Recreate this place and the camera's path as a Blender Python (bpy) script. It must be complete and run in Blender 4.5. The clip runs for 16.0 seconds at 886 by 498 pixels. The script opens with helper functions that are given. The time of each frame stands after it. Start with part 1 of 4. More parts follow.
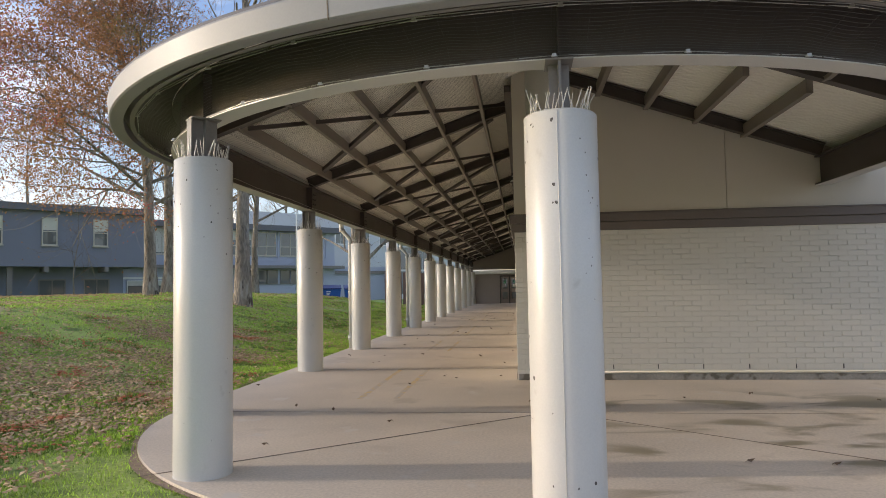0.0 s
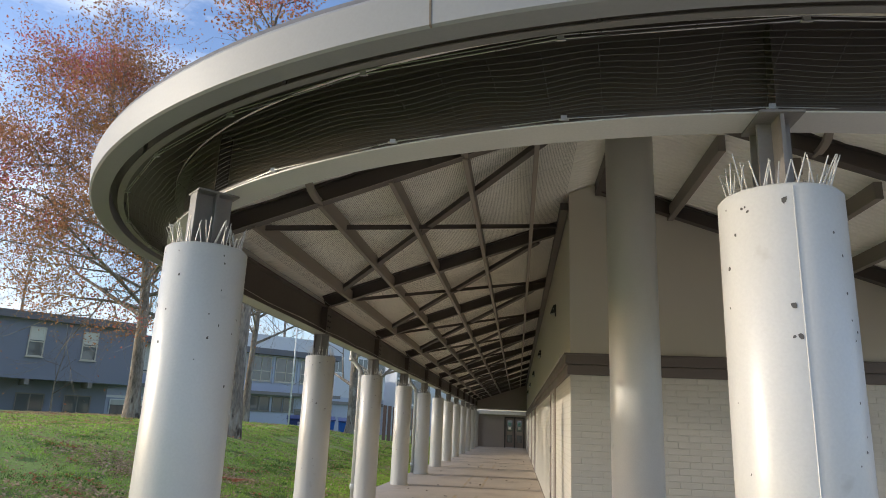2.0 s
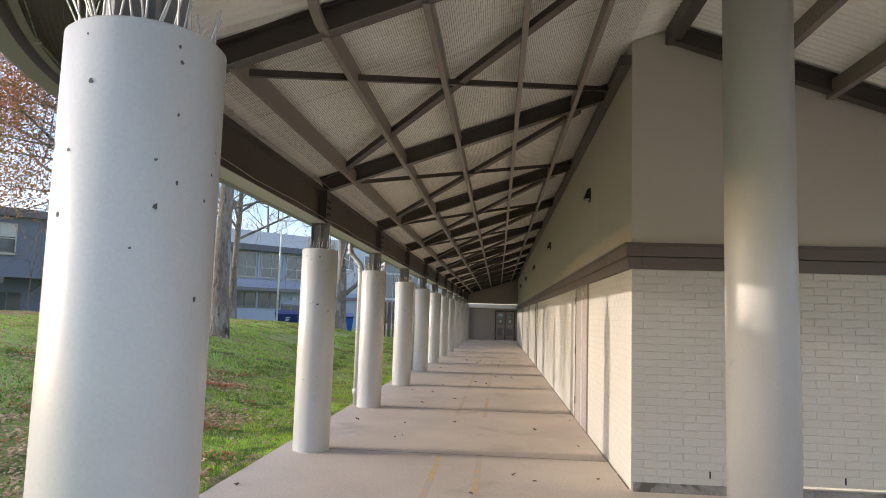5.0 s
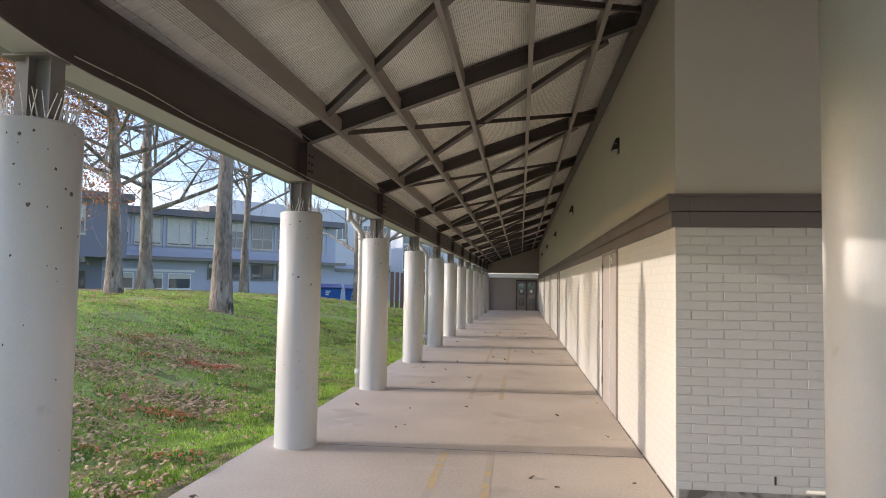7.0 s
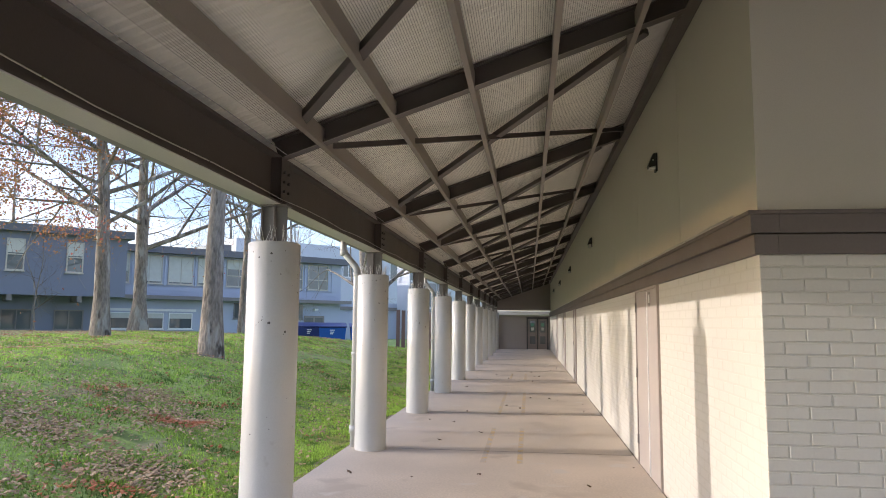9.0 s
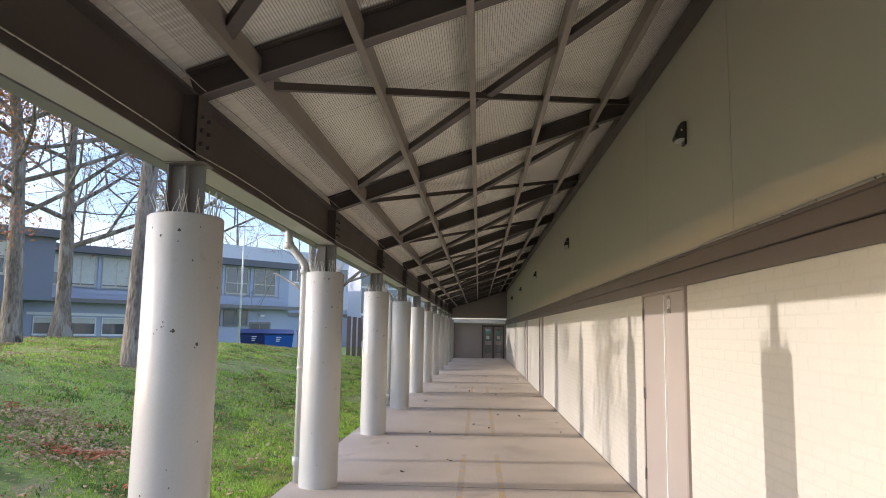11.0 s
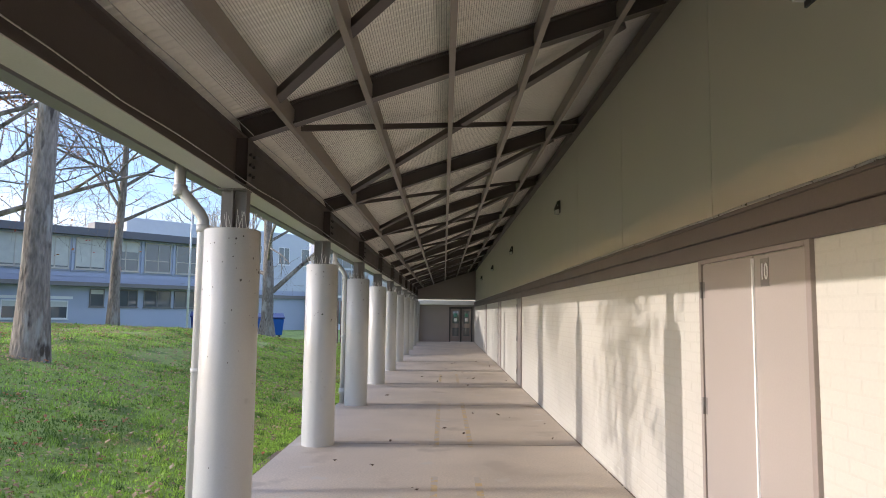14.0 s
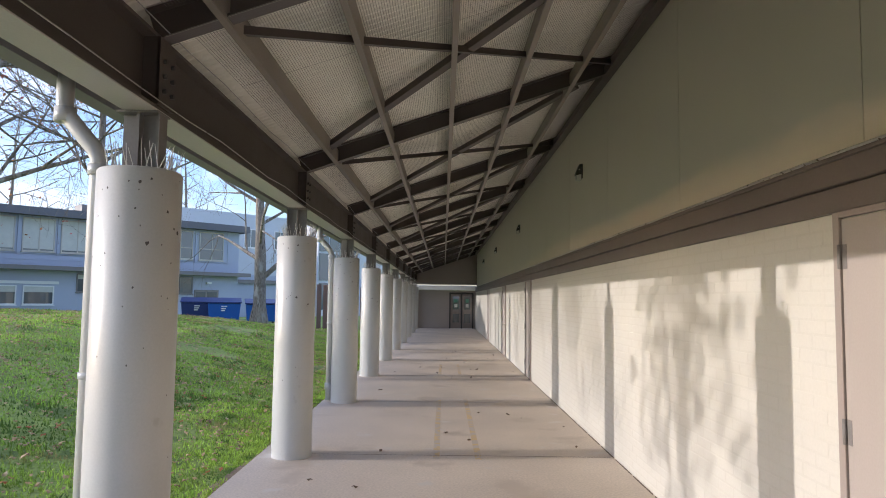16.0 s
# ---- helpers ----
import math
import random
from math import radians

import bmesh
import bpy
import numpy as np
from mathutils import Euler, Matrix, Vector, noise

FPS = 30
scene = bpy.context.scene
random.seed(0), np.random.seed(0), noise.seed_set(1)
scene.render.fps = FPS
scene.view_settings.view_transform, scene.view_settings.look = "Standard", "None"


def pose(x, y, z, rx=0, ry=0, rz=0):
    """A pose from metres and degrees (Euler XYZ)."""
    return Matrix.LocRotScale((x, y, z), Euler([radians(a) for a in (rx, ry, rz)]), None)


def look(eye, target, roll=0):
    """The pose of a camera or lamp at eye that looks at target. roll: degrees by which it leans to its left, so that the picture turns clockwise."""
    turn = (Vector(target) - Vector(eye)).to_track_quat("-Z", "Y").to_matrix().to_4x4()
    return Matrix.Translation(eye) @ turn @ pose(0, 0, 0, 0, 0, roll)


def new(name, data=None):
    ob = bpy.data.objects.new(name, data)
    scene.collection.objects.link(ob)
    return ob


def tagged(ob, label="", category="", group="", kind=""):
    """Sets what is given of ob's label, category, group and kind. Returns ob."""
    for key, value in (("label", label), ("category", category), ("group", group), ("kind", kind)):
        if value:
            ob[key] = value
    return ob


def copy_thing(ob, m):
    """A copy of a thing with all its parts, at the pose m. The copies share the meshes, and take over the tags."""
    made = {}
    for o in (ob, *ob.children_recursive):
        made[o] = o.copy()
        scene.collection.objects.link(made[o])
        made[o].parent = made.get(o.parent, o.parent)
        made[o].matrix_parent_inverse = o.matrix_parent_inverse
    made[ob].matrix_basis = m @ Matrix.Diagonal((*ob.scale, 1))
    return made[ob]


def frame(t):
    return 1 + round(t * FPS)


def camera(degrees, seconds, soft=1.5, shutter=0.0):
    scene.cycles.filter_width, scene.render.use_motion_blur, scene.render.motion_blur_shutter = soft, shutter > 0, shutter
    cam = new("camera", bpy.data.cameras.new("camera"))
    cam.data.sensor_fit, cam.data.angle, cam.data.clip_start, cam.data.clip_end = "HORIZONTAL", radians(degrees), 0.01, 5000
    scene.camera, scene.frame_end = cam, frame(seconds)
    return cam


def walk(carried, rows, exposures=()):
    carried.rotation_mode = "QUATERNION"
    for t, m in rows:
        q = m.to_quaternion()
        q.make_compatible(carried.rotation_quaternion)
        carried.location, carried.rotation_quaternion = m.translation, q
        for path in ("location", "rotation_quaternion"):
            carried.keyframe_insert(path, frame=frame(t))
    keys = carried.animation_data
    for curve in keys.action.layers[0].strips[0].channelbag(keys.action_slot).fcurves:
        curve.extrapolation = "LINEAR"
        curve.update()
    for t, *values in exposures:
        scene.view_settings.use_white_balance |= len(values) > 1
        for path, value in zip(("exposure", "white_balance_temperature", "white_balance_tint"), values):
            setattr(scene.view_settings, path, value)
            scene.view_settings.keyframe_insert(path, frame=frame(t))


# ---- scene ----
cam = camera(66.2, 16.0, 0.95)
PATH = [
    (0, (0.083, -0.652, 1.361), (-0.144, 1.332, 1.47), -1.0),
    (0.5, (-0.096, -0.33, 1.342), (-0.294, 1.654, 1.489), -1.1),
    (1, (-0.311, 0.088, 1.383), (-0.497, 2.063, 1.635), 0.1),
    (1.5, (-0.499, 0.441, 1.428), (-0.677, 2.406, 1.755), 0.7),
    (2, (-0.623, 0.837, 1.497), (-0.847, 2.762, 1.992), 2.4),
    (2.5, (-0.777, 1.126, 1.557), (-1.027, 2.999, 2.211), 3.8),
    (3, (-0.955, 1.365, 1.611), (-1.195, 3.231, 2.292), 3.5),
    (3.5, (-1.053, 1.632, 1.594), (-1.318, 3.54, 2.129), 3.5),
    (4, (-1.151, 1.941, 1.572), (-1.387, 3.895, 1.926), 3.0),
    (4.5, (-1.291, 2.188, 1.588), (-1.47, 4.164, 1.841), 2.2),
    (6.8, (-1.258, 3.575, 1.627), (-1.44, 5.563, 1.741), 0.6),
    (7, (-1.205, 3.711, 1.628), (-1.433, 5.695, 1.735), 0.9),
    (7.5, (-1.172, 4.023, 1.667), (-1.487, 5.994, 1.793), 2.0),
    (8, (-1.258, 4.404, 1.701), (-1.572, 6.373, 1.86), 2.0),
    (8.5, (-1.29, 4.731, 1.706), (-1.569, 6.702, 1.897), 1.1),
    (10.8, (-1.711, 6.41, 1.697), (-1.854, 8.39, 1.939), 1.1),
    (11, (-1.734, 6.604, 1.714), (-1.841, 8.587, 1.952), 0.9),
    (11.5, (-1.786, 7.004, 1.663), (-1.852, 8.989, 1.896), 1.1),
    (12, (-1.828, 7.456, 1.684), (-1.896, 9.441, 1.919), 1.8),
    (12.5, (-1.865, 7.826, 1.695), (-1.904, 9.812, 1.927), 1.3),
    (13, (-1.828, 8.255, 1.694), (-1.862, 10.244, 1.903), 1.0),
    (13.5, (-1.84, 8.63, 1.704), (-1.884, 10.619, 1.904), 1.2),
    (14, (-1.841, 9.012, 1.727), (-1.846, 11.003, 1.914), 0.7),
    (14.5, (-1.816, 9.412, 1.724), (-1.801, 11.405, 1.894), 0.6),
    (15, (-1.85, 9.799, 1.697), (-1.833, 11.793, 1.854), 1.1),
    (15.5, (-1.895, 10.238, 1.686), (-1.866, 12.232, 1.839), 0.7),
    (16, (-1.864, 10.668, 1.69), (-1.867, 12.663, 1.837), 0.7),
]
walk(cam, [(t, look(eye, target, roll)) for t, eye, target, roll in PATH], [
    (0.0, 0.83, 6900, 13), (1.5, 0.83, 6700, 12), (2.0, 0.80, 6400, 10), (2.75, 0.82, 6150, 8), (3.5, 1.0, 6450, 10), (7.0, 1.25, 6200, 16), (8.5, 1.36, 6150, 16),
    (11.0, 1.30, 6050, 16), (16.0, 1.21, 5850, 15)])

# ---- world, sun ----
SUN_TRAVEL = Vector((3.47, 0.30, -0.745)).normalized()
world = bpy.data.worlds.new("sky")
scene.world = world
world.use_nodes = True
wn, wl = world.node_tree.nodes, world.node_tree.links
bg = wn["Background"]
sky = wn.new("ShaderNodeTexSky")
sky.sky_type, sky.sun_disc = 'NISHITA', False
sky.sun_elevation = math.asin(-SUN_TRAVEL.z)
sky.sun_rotation = math.atan2(-SUN_TRAVEL.x, -SUN_TRAVEL.y)
sky.air_density, sky.dust_density, sky.ozone_density = 1.0, 1.5, 1.5
# broken cloud over the blue, thicker towards the horizon
tc = wn.new("ShaderNodeTexCoord")
mp = wn.new("ShaderNodeMapping")
mp.inputs["Scale"].default_value = (1.6, 1.6, 4.2)
cloud = wn.new("ShaderNodeTexNoise")
cloud.inputs["Scale"].default_value, cloud.inputs["Detail"].default_value, cloud.inputs["Roughness"].default_value = 2.1, 8, 0.58
ramp = wn.new("ShaderNodeValToRGB")
ramp.color_ramp.elements[0].position, ramp.color_ramp.elements[1].position = 0.45, 0.70
mixc = wn.new("ShaderNodeMix")
mixc.data_type = 'RGBA'
mixc.inputs[7].default_value = (4.6, 4.95, 5.6, 1)
tint = wn.new("ShaderNodeMix")
tint.data_type, tint.blend_type = 'RGBA', 'MULTIPLY'
tint.inputs[0].default_value = 1.0
tint.inputs[7].default_value = (0.90, 0.95, 1.15, 1)
wl.new(tc.outputs["Generated"], mp.inputs[0])
wl.new(mp.outputs[0], cloud.inputs["Vector"])
wl.new(cloud.outputs["Fac"], ramp.inputs[0])
wl.new(ramp.outputs[0], mixc.inputs[0])
wl.new(sky.outputs[0], tint.inputs[6])
wl.new(tint.outputs[2], mixc.inputs[6])
wl.new(mixc.outputs[2], bg.inputs[0])
bg.inputs[1].default_value = 0.15
sun = new("sun", bpy.data.lights.new("sun", 'SUN'))
sun.data.energy, sun.data.angle, sun.data.color = 1.43, radians(0.55), (1.0, 0.90, 0.76)
sun.matrix_world = Matrix.Translation((-40, 0, 20)) @ SUN_TRAVEL.to_track_quat("-Z", "Y").to_matrix().to_4x4()


# ---- materials ----
def material(name, color, rough=0.7, metal=0.0, var=0.12, scale=3.0, fine=60.0, bump=0.15, spots=None, stretch=(1, 1, 1), island=0.0, objrand=0.0, bump_dist=0.01):
    """Paint, stone, wood: a base colour varied at two scales, with fine relief; spots: (colour, scale, threshold)."""
    m = bpy.data.materials.new(name)
    m.use_nodes = True
    n, l = m.node_tree.nodes, m.node_tree.links
    b = n["Principled BSDF"]
    co = n.new("ShaderNodeTexCoord")
    mp_ = n.new("ShaderNodeMapping")
    mp_.inputs["Scale"].default_value = stretch
    l.new(co.outputs["Object"], mp_.inputs[0])
    big = n.new("ShaderNodeTexNoise")
    big.inputs["Scale"].default_value, big.inputs["Detail"].default_value = scale, 6
    small = n.new("ShaderNodeTexNoise")
    small.inputs["Scale"].default_value, small.inputs["Detail"].default_value = fine, 4
    l.new(mp_.outputs[0], big.inputs["Vector"])
    l.new(mp_.outputs[0], small.inputs["Vector"])
    add = n.new("ShaderNodeMath")
    add.operation = 'ADD'
    l.new(big.outputs["Fac"], add.inputs[0])
    l.new(small.outputs["Fac"], add.inputs[1])
    last = add.outputs[0]
    for src, amount in (("island", island), ("object", objrand)):
        if amount:
            node = n.new("ShaderNodeNewGeometry") if src == "island" else n.new("ShaderNodeObjectInfo")
            out = node.outputs["Random Per Island"] if src == "island" else node.outputs["Random"]
            ma = n.new("ShaderNodeMath")
            ma.operation = 'MULTIPLY_ADD'
            ma.inputs[1].default_value = amount
            l.new(out, ma.inputs[0])
            l.new(last, ma.inputs[2])
            last = ma.outputs[0]
    rp = n.new("ShaderNodeMapRange")
    rp.inputs[1].default_value, rp.inputs[2].default_value = 0.6, 1.4 + island + objrand
    rp.inputs[3].default_value, rp.inputs[4].default_value = 1 - var, 1 + var
    l.new(last, rp.inputs[0])
    mul = n.new("ShaderNodeVectorMath")
    mul.operation = 'SCALE'
    mul.inputs[0].default_value = color
    l.new(rp.outputs[0], mul.inputs["Scale"])
    colour = mul.outputs[0]
    for sc, ss, th in spots or ():
        sn = n.new("ShaderNodeTexNoise")
        sn.inputs["Scale"].default_value, sn.inputs["Detail"].default_value = ss, 5
        l.new(mp_.outputs[0], sn.inputs["Vector"])
        sr = n.new("ShaderNodeMapRange")
        sr.inputs[1].default_value, sr.inputs[2].default_value = th, th + 0.07
        l.new(sn.outputs["Fac"], sr.inputs[0])
        mx = n.new("ShaderNodeMix")
        mx.data_type = 'RGBA'
        mx.inputs[7].default_value = (*sc, 1)
        l.new(sr.outputs[0], mx.inputs[0])
        l.new(colour, mx.inputs[6])
        colour = mx.outputs[2]
    l.new(colour, b.inputs["Base Color"])
    rr = n.new("ShaderNodeMapRange")
    rr.inputs[3].default_value, rr.inputs[4].default_value = max(0.05, rough - 0.1), min(1, rough + 0.1)
    l.new(big.outputs["Fac"], rr.inputs[0])
    l.new(rr.outputs[0], b.inputs["Roughness"])
    b.inputs["Metallic"].default_value = metal
    if bump:
        bp = n.new("ShaderNodeBump")
        bp.inputs["Strength"].default_value, bp.inputs["Distance"].default_value = bump, bump_dist
        l.new(add.outputs[0], bp.inputs["Height"])
        l.new(bp.outputs[0], b.inputs["Normal"])
    return m


def glass(name, tint_=(0.75, 0.8, 0.8), rough=0.03):
    m = bpy.data.materials.new(name)
    m.use_nodes = True
    b = m.node_tree.nodes["Principled BSDF"]
    b.inputs["Base Color"].default_value = (*tint_, 1)
    b.inputs["Transmission Weight"].default_value = 0.0
    b.inputs["Roughness"].default_value = rough
    b.inputs["Specular IOR Level"].default_value = 0.8
    return m


M_COL = material("column_paint", (0.55, 0.54, 0.51), 0.32, 0, 0.06, 2.0, 90, 0.06, spots=[((0.47, 0.455, 0.42), 5.5, 0.68)])
M_SPOT = material("chipped_paint", (0.10, 0.09, 0.08), 0.8)
M_BRICK = material("painted_brick", (0.565, 0.54, 0.475), 0.42, 0, 0.05, 1.2, 55, 0.12, objrand=0.15)
M_BRICKJ = material("painted_brick_joined", (0.565, 0.54, 0.475), 0.42, 0, 0.05, 1.2, 55, 0.08, island=0.08)
M_JOINT = material("painted_joint", (0.555, 0.53, 0.465), 0.55, 0, 0.06, 1.5, 70, 0.15)
M_UPPER = material("upper_wall_paint", (0.58, 0.53, 0.45), 0.75, 0, 0.05, 0.9, 140, 0.12)
M_TRIM = material("taupe_trim_paint", (0.135, 0.110, 0.096), 0.55, 0, 0.08, 2, 60, 0.08)
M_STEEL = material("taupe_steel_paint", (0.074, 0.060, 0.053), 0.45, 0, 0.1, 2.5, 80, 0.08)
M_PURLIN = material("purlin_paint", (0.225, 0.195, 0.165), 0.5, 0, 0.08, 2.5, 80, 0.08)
M_STUB = material("stub_steel_paint", (0.19, 0.175, 0.165), 0.45, 0, 0.1, 3, 80, 0.1)
M_FLANGE = material("flange_paint", (0.52, 0.51, 0.48), 0.4, 0, 0.08, 3, 80, 0.06)
M_FASCIA = material("fascia_paint", (0.26, 0.26, 0.26), 0.5, 0, 0.05, 1.5, 70, 0.04)
M_DECK = material("roof_deck", (0.88, 0.86, 0.78), 0.55, 0, 0.06, 1.5, 40, 0.08)
M_WIRE = material("steel_wire", (0.42, 0.41, 0.39), 0.3, 0.9, 0.1, 20, 90, 0)
M_SPIKE = material("spike_wire", (0.58, 0.56, 0.52), 0.4, 0.2, 0.08, 20, 90, 0)
M_NETL = material("pale_net_cord", (0.085, 0.083, 0.08), 0.5, 0, 0.1, 10, 90, 0)
M_NET = material("net_cord", (0.24, 0.225, 0.20), 0.7, 0, 0.1, 10, 90, 0)
M_FLOOR = material("concrete", (0.60, 0.51, 0.41), 0.72, 0, 0.22, 0.7, 45, 0.03,
                   spots=[((0.51, 0.425, 0.335), 1.1, 0.60), ((0.61, 0.545, 0.47), 2.3, 0.63)])


def dampen(m, colour, x0, x1, y0, y1):
    """Soft damp stains, darker and glossier, over the open part of the concrete."""
    n, l = m.node_tree.nodes, m.node_tree.links
    b = n["Principled BSDF"]
    co = n.new("ShaderNodeTexCoord")
    mp_ = n.new("ShaderNodeMapping")
    mp_.inputs["Scale"].default_value = (0.62, 1.25, 1.0)
    mp_.inputs["Location"].default_value = (3.1, 1.7, 0)
    l.new(co.outputs["Object"], mp_.inputs[0])
    nz = n.new("ShaderNodeTexNoise")
    nz.inputs["Scale"].default_value, nz.inputs["Detail"].default_value, nz.inputs["Distortion"].default_value = 1.15, 7, 0.6
    l.new(mp_.outputs[0], nz.inputs["Vector"])
    wet = n.new("ShaderNodeMapRange")
    wet.interpolation_type = 'SMOOTHSTEP'
    wet.inputs[1].default_value, wet.inputs[2].default_value = 0.50, 0.62
    l.new(nz.outputs["Fac"], wet.inputs[0])
    xyz = n.new("ShaderNodeSeparateXYZ")
    l.new(co.outputs["Object"], xyz.inputs[0])
    last = wet.outputs[0]
    for axis, lo, hi in (("X", x0, x0 + 0.9), ("X", x1, x1 - 2.0), ("Y", y0, y0 + 1.0), ("Y", y1, y1 - 1.2)):
        edge = n.new("ShaderNodeMapRange")
        edge.interpolation_type = 'SMOOTHSTEP'
        edge.inputs[1].default_value, edge.inputs[2].default_value = lo, hi
        l.new(xyz.outputs[axis], edge.inputs[0])
        mu = n.new("ShaderNodeMath")
        mu.operation = 'MULTIPLY'
        l.new(last, mu.inputs[0])
        l.new(edge.outputs[0], mu.inputs[1])
        last = mu.outputs[0]
    for name, value in (("Base Color", colour), ("Roughness", 0.42)):
        source = b.inputs[name].links[0].from_socket
        mx = n.new("ShaderNodeMix")
        if name == "Base Color":
            mx.data_type = 'RGBA'
            mx.inputs[7].default_value = (*value, 1)
            l.new(source, mx.inputs[6])
            out = mx.outputs[2]
        else:
            mx.inputs[3].default_value = value
            l.new(source, mx.inputs[2])
            out = mx.outputs[0]
        l.new(last, mx.inputs[0])
        l.new(out, b.inputs[name])


dampen(M_FLOOR, (0.245, 0.20, 0.125), 0.3, 14.0, 1.5, 8.6)
M_PLINTH = material("dirty_plinth", (0.27, 0.25, 0.22), 0.8, 0, 0.3, 3, 40, 0.3, spots=[((0.12, 0.105, 0.08), 5, 0.52)])
M_GROOVE = material("joint_dirt", (0.16, 0.125, 0.095), 0.95)
M_YELLOW = material("worn_yellow_paint", (0.62, 0.46, 0.24), 0.8, 0, 0.15, 5, 40, 0.1, spots=[((0.53, 0.455, 0.375), 7, 0.46)])
M_GRASS = material("lawn_soil", (0.33, 0.41, 0.10), 0.95, 0, 0.45, 0.8, 22, 0.6,
                   spots=[((0.44, 0.36, 0.19), 0.55, 0.61), ((0.18, 0.24, 0.06), 1.7, 0.56)], bump_dist=0.05)
# the two dark green spot layers put patchy tree shade into the blade colour
M_BLADE = material("grass_blade", (0.41, 0.58, 0.095), 0.6, 0, 0.75, 1.1, 14, 0, island=0.8, spots=[((0.47, 0.42, 0.18), 0.9, 0.62), ((0.15, 0.25, 0.045), 1.3, 0.55), ((0.12, 0.20, 0.04), 4.5, 0.57)])


def translucent(m, share):
    """Lets light through a thin leaf or blade."""
    nt = m.node_tree
    thin = nt.nodes.new("ShaderNodeBsdfTranslucent")
    blend = nt.nodes.new("ShaderNodeMixShader")
    blend.inputs[0].default_value = share
    source = nt.nodes["Principled BSDF"].inputs["Base Color"].links[0].from_socket
    nt.links.new(source, thin.inputs[0])
    nt.links.new(nt.nodes["Principled BSDF"].outputs[0], blend.inputs[1])
    nt.links.new(thin.outputs[0], blend.inputs[2])
    nt.links.new(blend.outputs[0], nt.nodes["Material Output"].inputs[0])


translucent(M_BLADE, 0.5)
M_LEAFD = material("fallen_leaf", (0.50, 0.34, 0.19), 0.8, 0, 0.75, 3, 30, 0, island=0.9, spots=[((0.50, 0.17, 0.07), 1.3, 0.57), ((0.62, 0.50, 0.30), 5.0, 0.60)])
M_LEAFB = material("dry_brown_leaf", (0.13, 0.085, 0.055), 0.85, 0, 0.4, 3, 30, 0, island=0.6)
M_SOIL = material("soil", (0.28, 0.20, 0.135), 0.95, 0, 0.35, 3, 30, 0.8, bump_dist=0.03)
M_DOOR = material("door_paint", (0.37, 0.325, 0.29), 0.45, 0, 0.05, 1.5, 90, 0.05)
M_DOORF = material("door_frame_paint", (0.30, 0.25, 0.22), 0.45, 0, 0.06, 2, 90, 0.05)
M_METAL = material("satin_steel", (0.5, 0.49, 0.47), 0.35, 0.9, 0.08, 5, 90, 0.03)
M_SIGN = material("sign_plate", (0.22, 0.20, 0.18), 0.5)
M_WHITE = material("white_paint", (0.78, 0.78, 0.76), 0.45, 0, 0.04, 2, 60, 0.03)
M_DARK = material("dark_plastic", (0.035, 0.033, 0.032), 0.4)
M_LENS = material("lamp_lens", (0.62, 0.62, 0.58), 0.15, 0, 0.03)
M_BARK = material("bark", (0.23, 0.195, 0.16), 0.95, 0, 0.7, 2.5, 22, 1.0, stretch=(1, 1, 0.25), bump_dist=0.05, spots=[((0.36, 0.34, 0.30), 4, 0.56), ((0.07, 0.055, 0.045), 5, 0.62)])
M_TWIG = material("twig", (0.13, 0.10, 0.085), 0.95, 0, 0.2, 3, 20, 0)
M_AUTUMN = material("autumn_leaf", (0.40, 0.20, 0.095), 0.75, 0, 0.5, 0.5, 8, 0, island=0.9, spots=[((0.33, 0.235, 0.10), 0.35, 0.54), ((0.50, 0.14, 0.13), 0.16, 0.53)])
translucent(M_AUTUMN, 0.4)
M_BLUEW = material("blue_grey_render", (0.42, 0.455, 0.55), 0.75, 0, 0.06, 0.4, 25, 0.05)
M_BLUED = material("dark_blue_grey_cladding", (0.19, 0.205, 0.26), 0.75, 0, 0.06, 0.4, 25, 0.05)
M_SLATE = material("dark_roof_felt", (0.15, 0.148, 0.165), 0.8, 0, 0.1, 0.5, 20, 0.1)
M_CREAMF = material("cream_window_frame", (0.50, 0.47, 0.40), 0.5)
M_GLASS = glass("window_glass", (0.10, 0.115, 0.12))
M_BLIND = material("window_blind", (0.56, 0.56, 0.50), 0.6)
M_BIN = material("blue_bin", (0.015, 0.10, 0.42), 0.4, 0, 0.12, 2, 30, 0.05)
M_BIND = material("dark_blue_bin", (0.02, 0.035, 0.16), 0.4, 0, 0.12, 2, 30, 0.05)
M_FENCE = material("brown_fence_board", (0.17, 0.105, 0.085), 0.8, 0, 0.2, 2, 30, 0.2, objrand=0.4)
M_FARW = material("far_white_wall", (0.55, 0.57, 0.60), 0.7, 0, 0.05)
M_GREEN = material("green_notice", (0.09, 0.32, 0.22), 0.6)


# ---- mesh helpers ----
def box(bm, x0, x1, y0, y1, z0, z1):
    v = [bm.verts.new(p) for p in ((x0, y0, z0), (x1, y0, z0), (x1, y1, z0), (x0, y1, z0), (x0, y0, z1), (x1, y0, z1), (x1, y1, z1), (x0, y1, z1))]
    for f in ((3, 2, 1, 0), (4, 5, 6, 7), (0, 1, 5, 4), (1, 2, 6, 5), (2, 3, 7, 6), (3, 0, 4, 7)):
        bm.faces.new([v[i] for i in f])


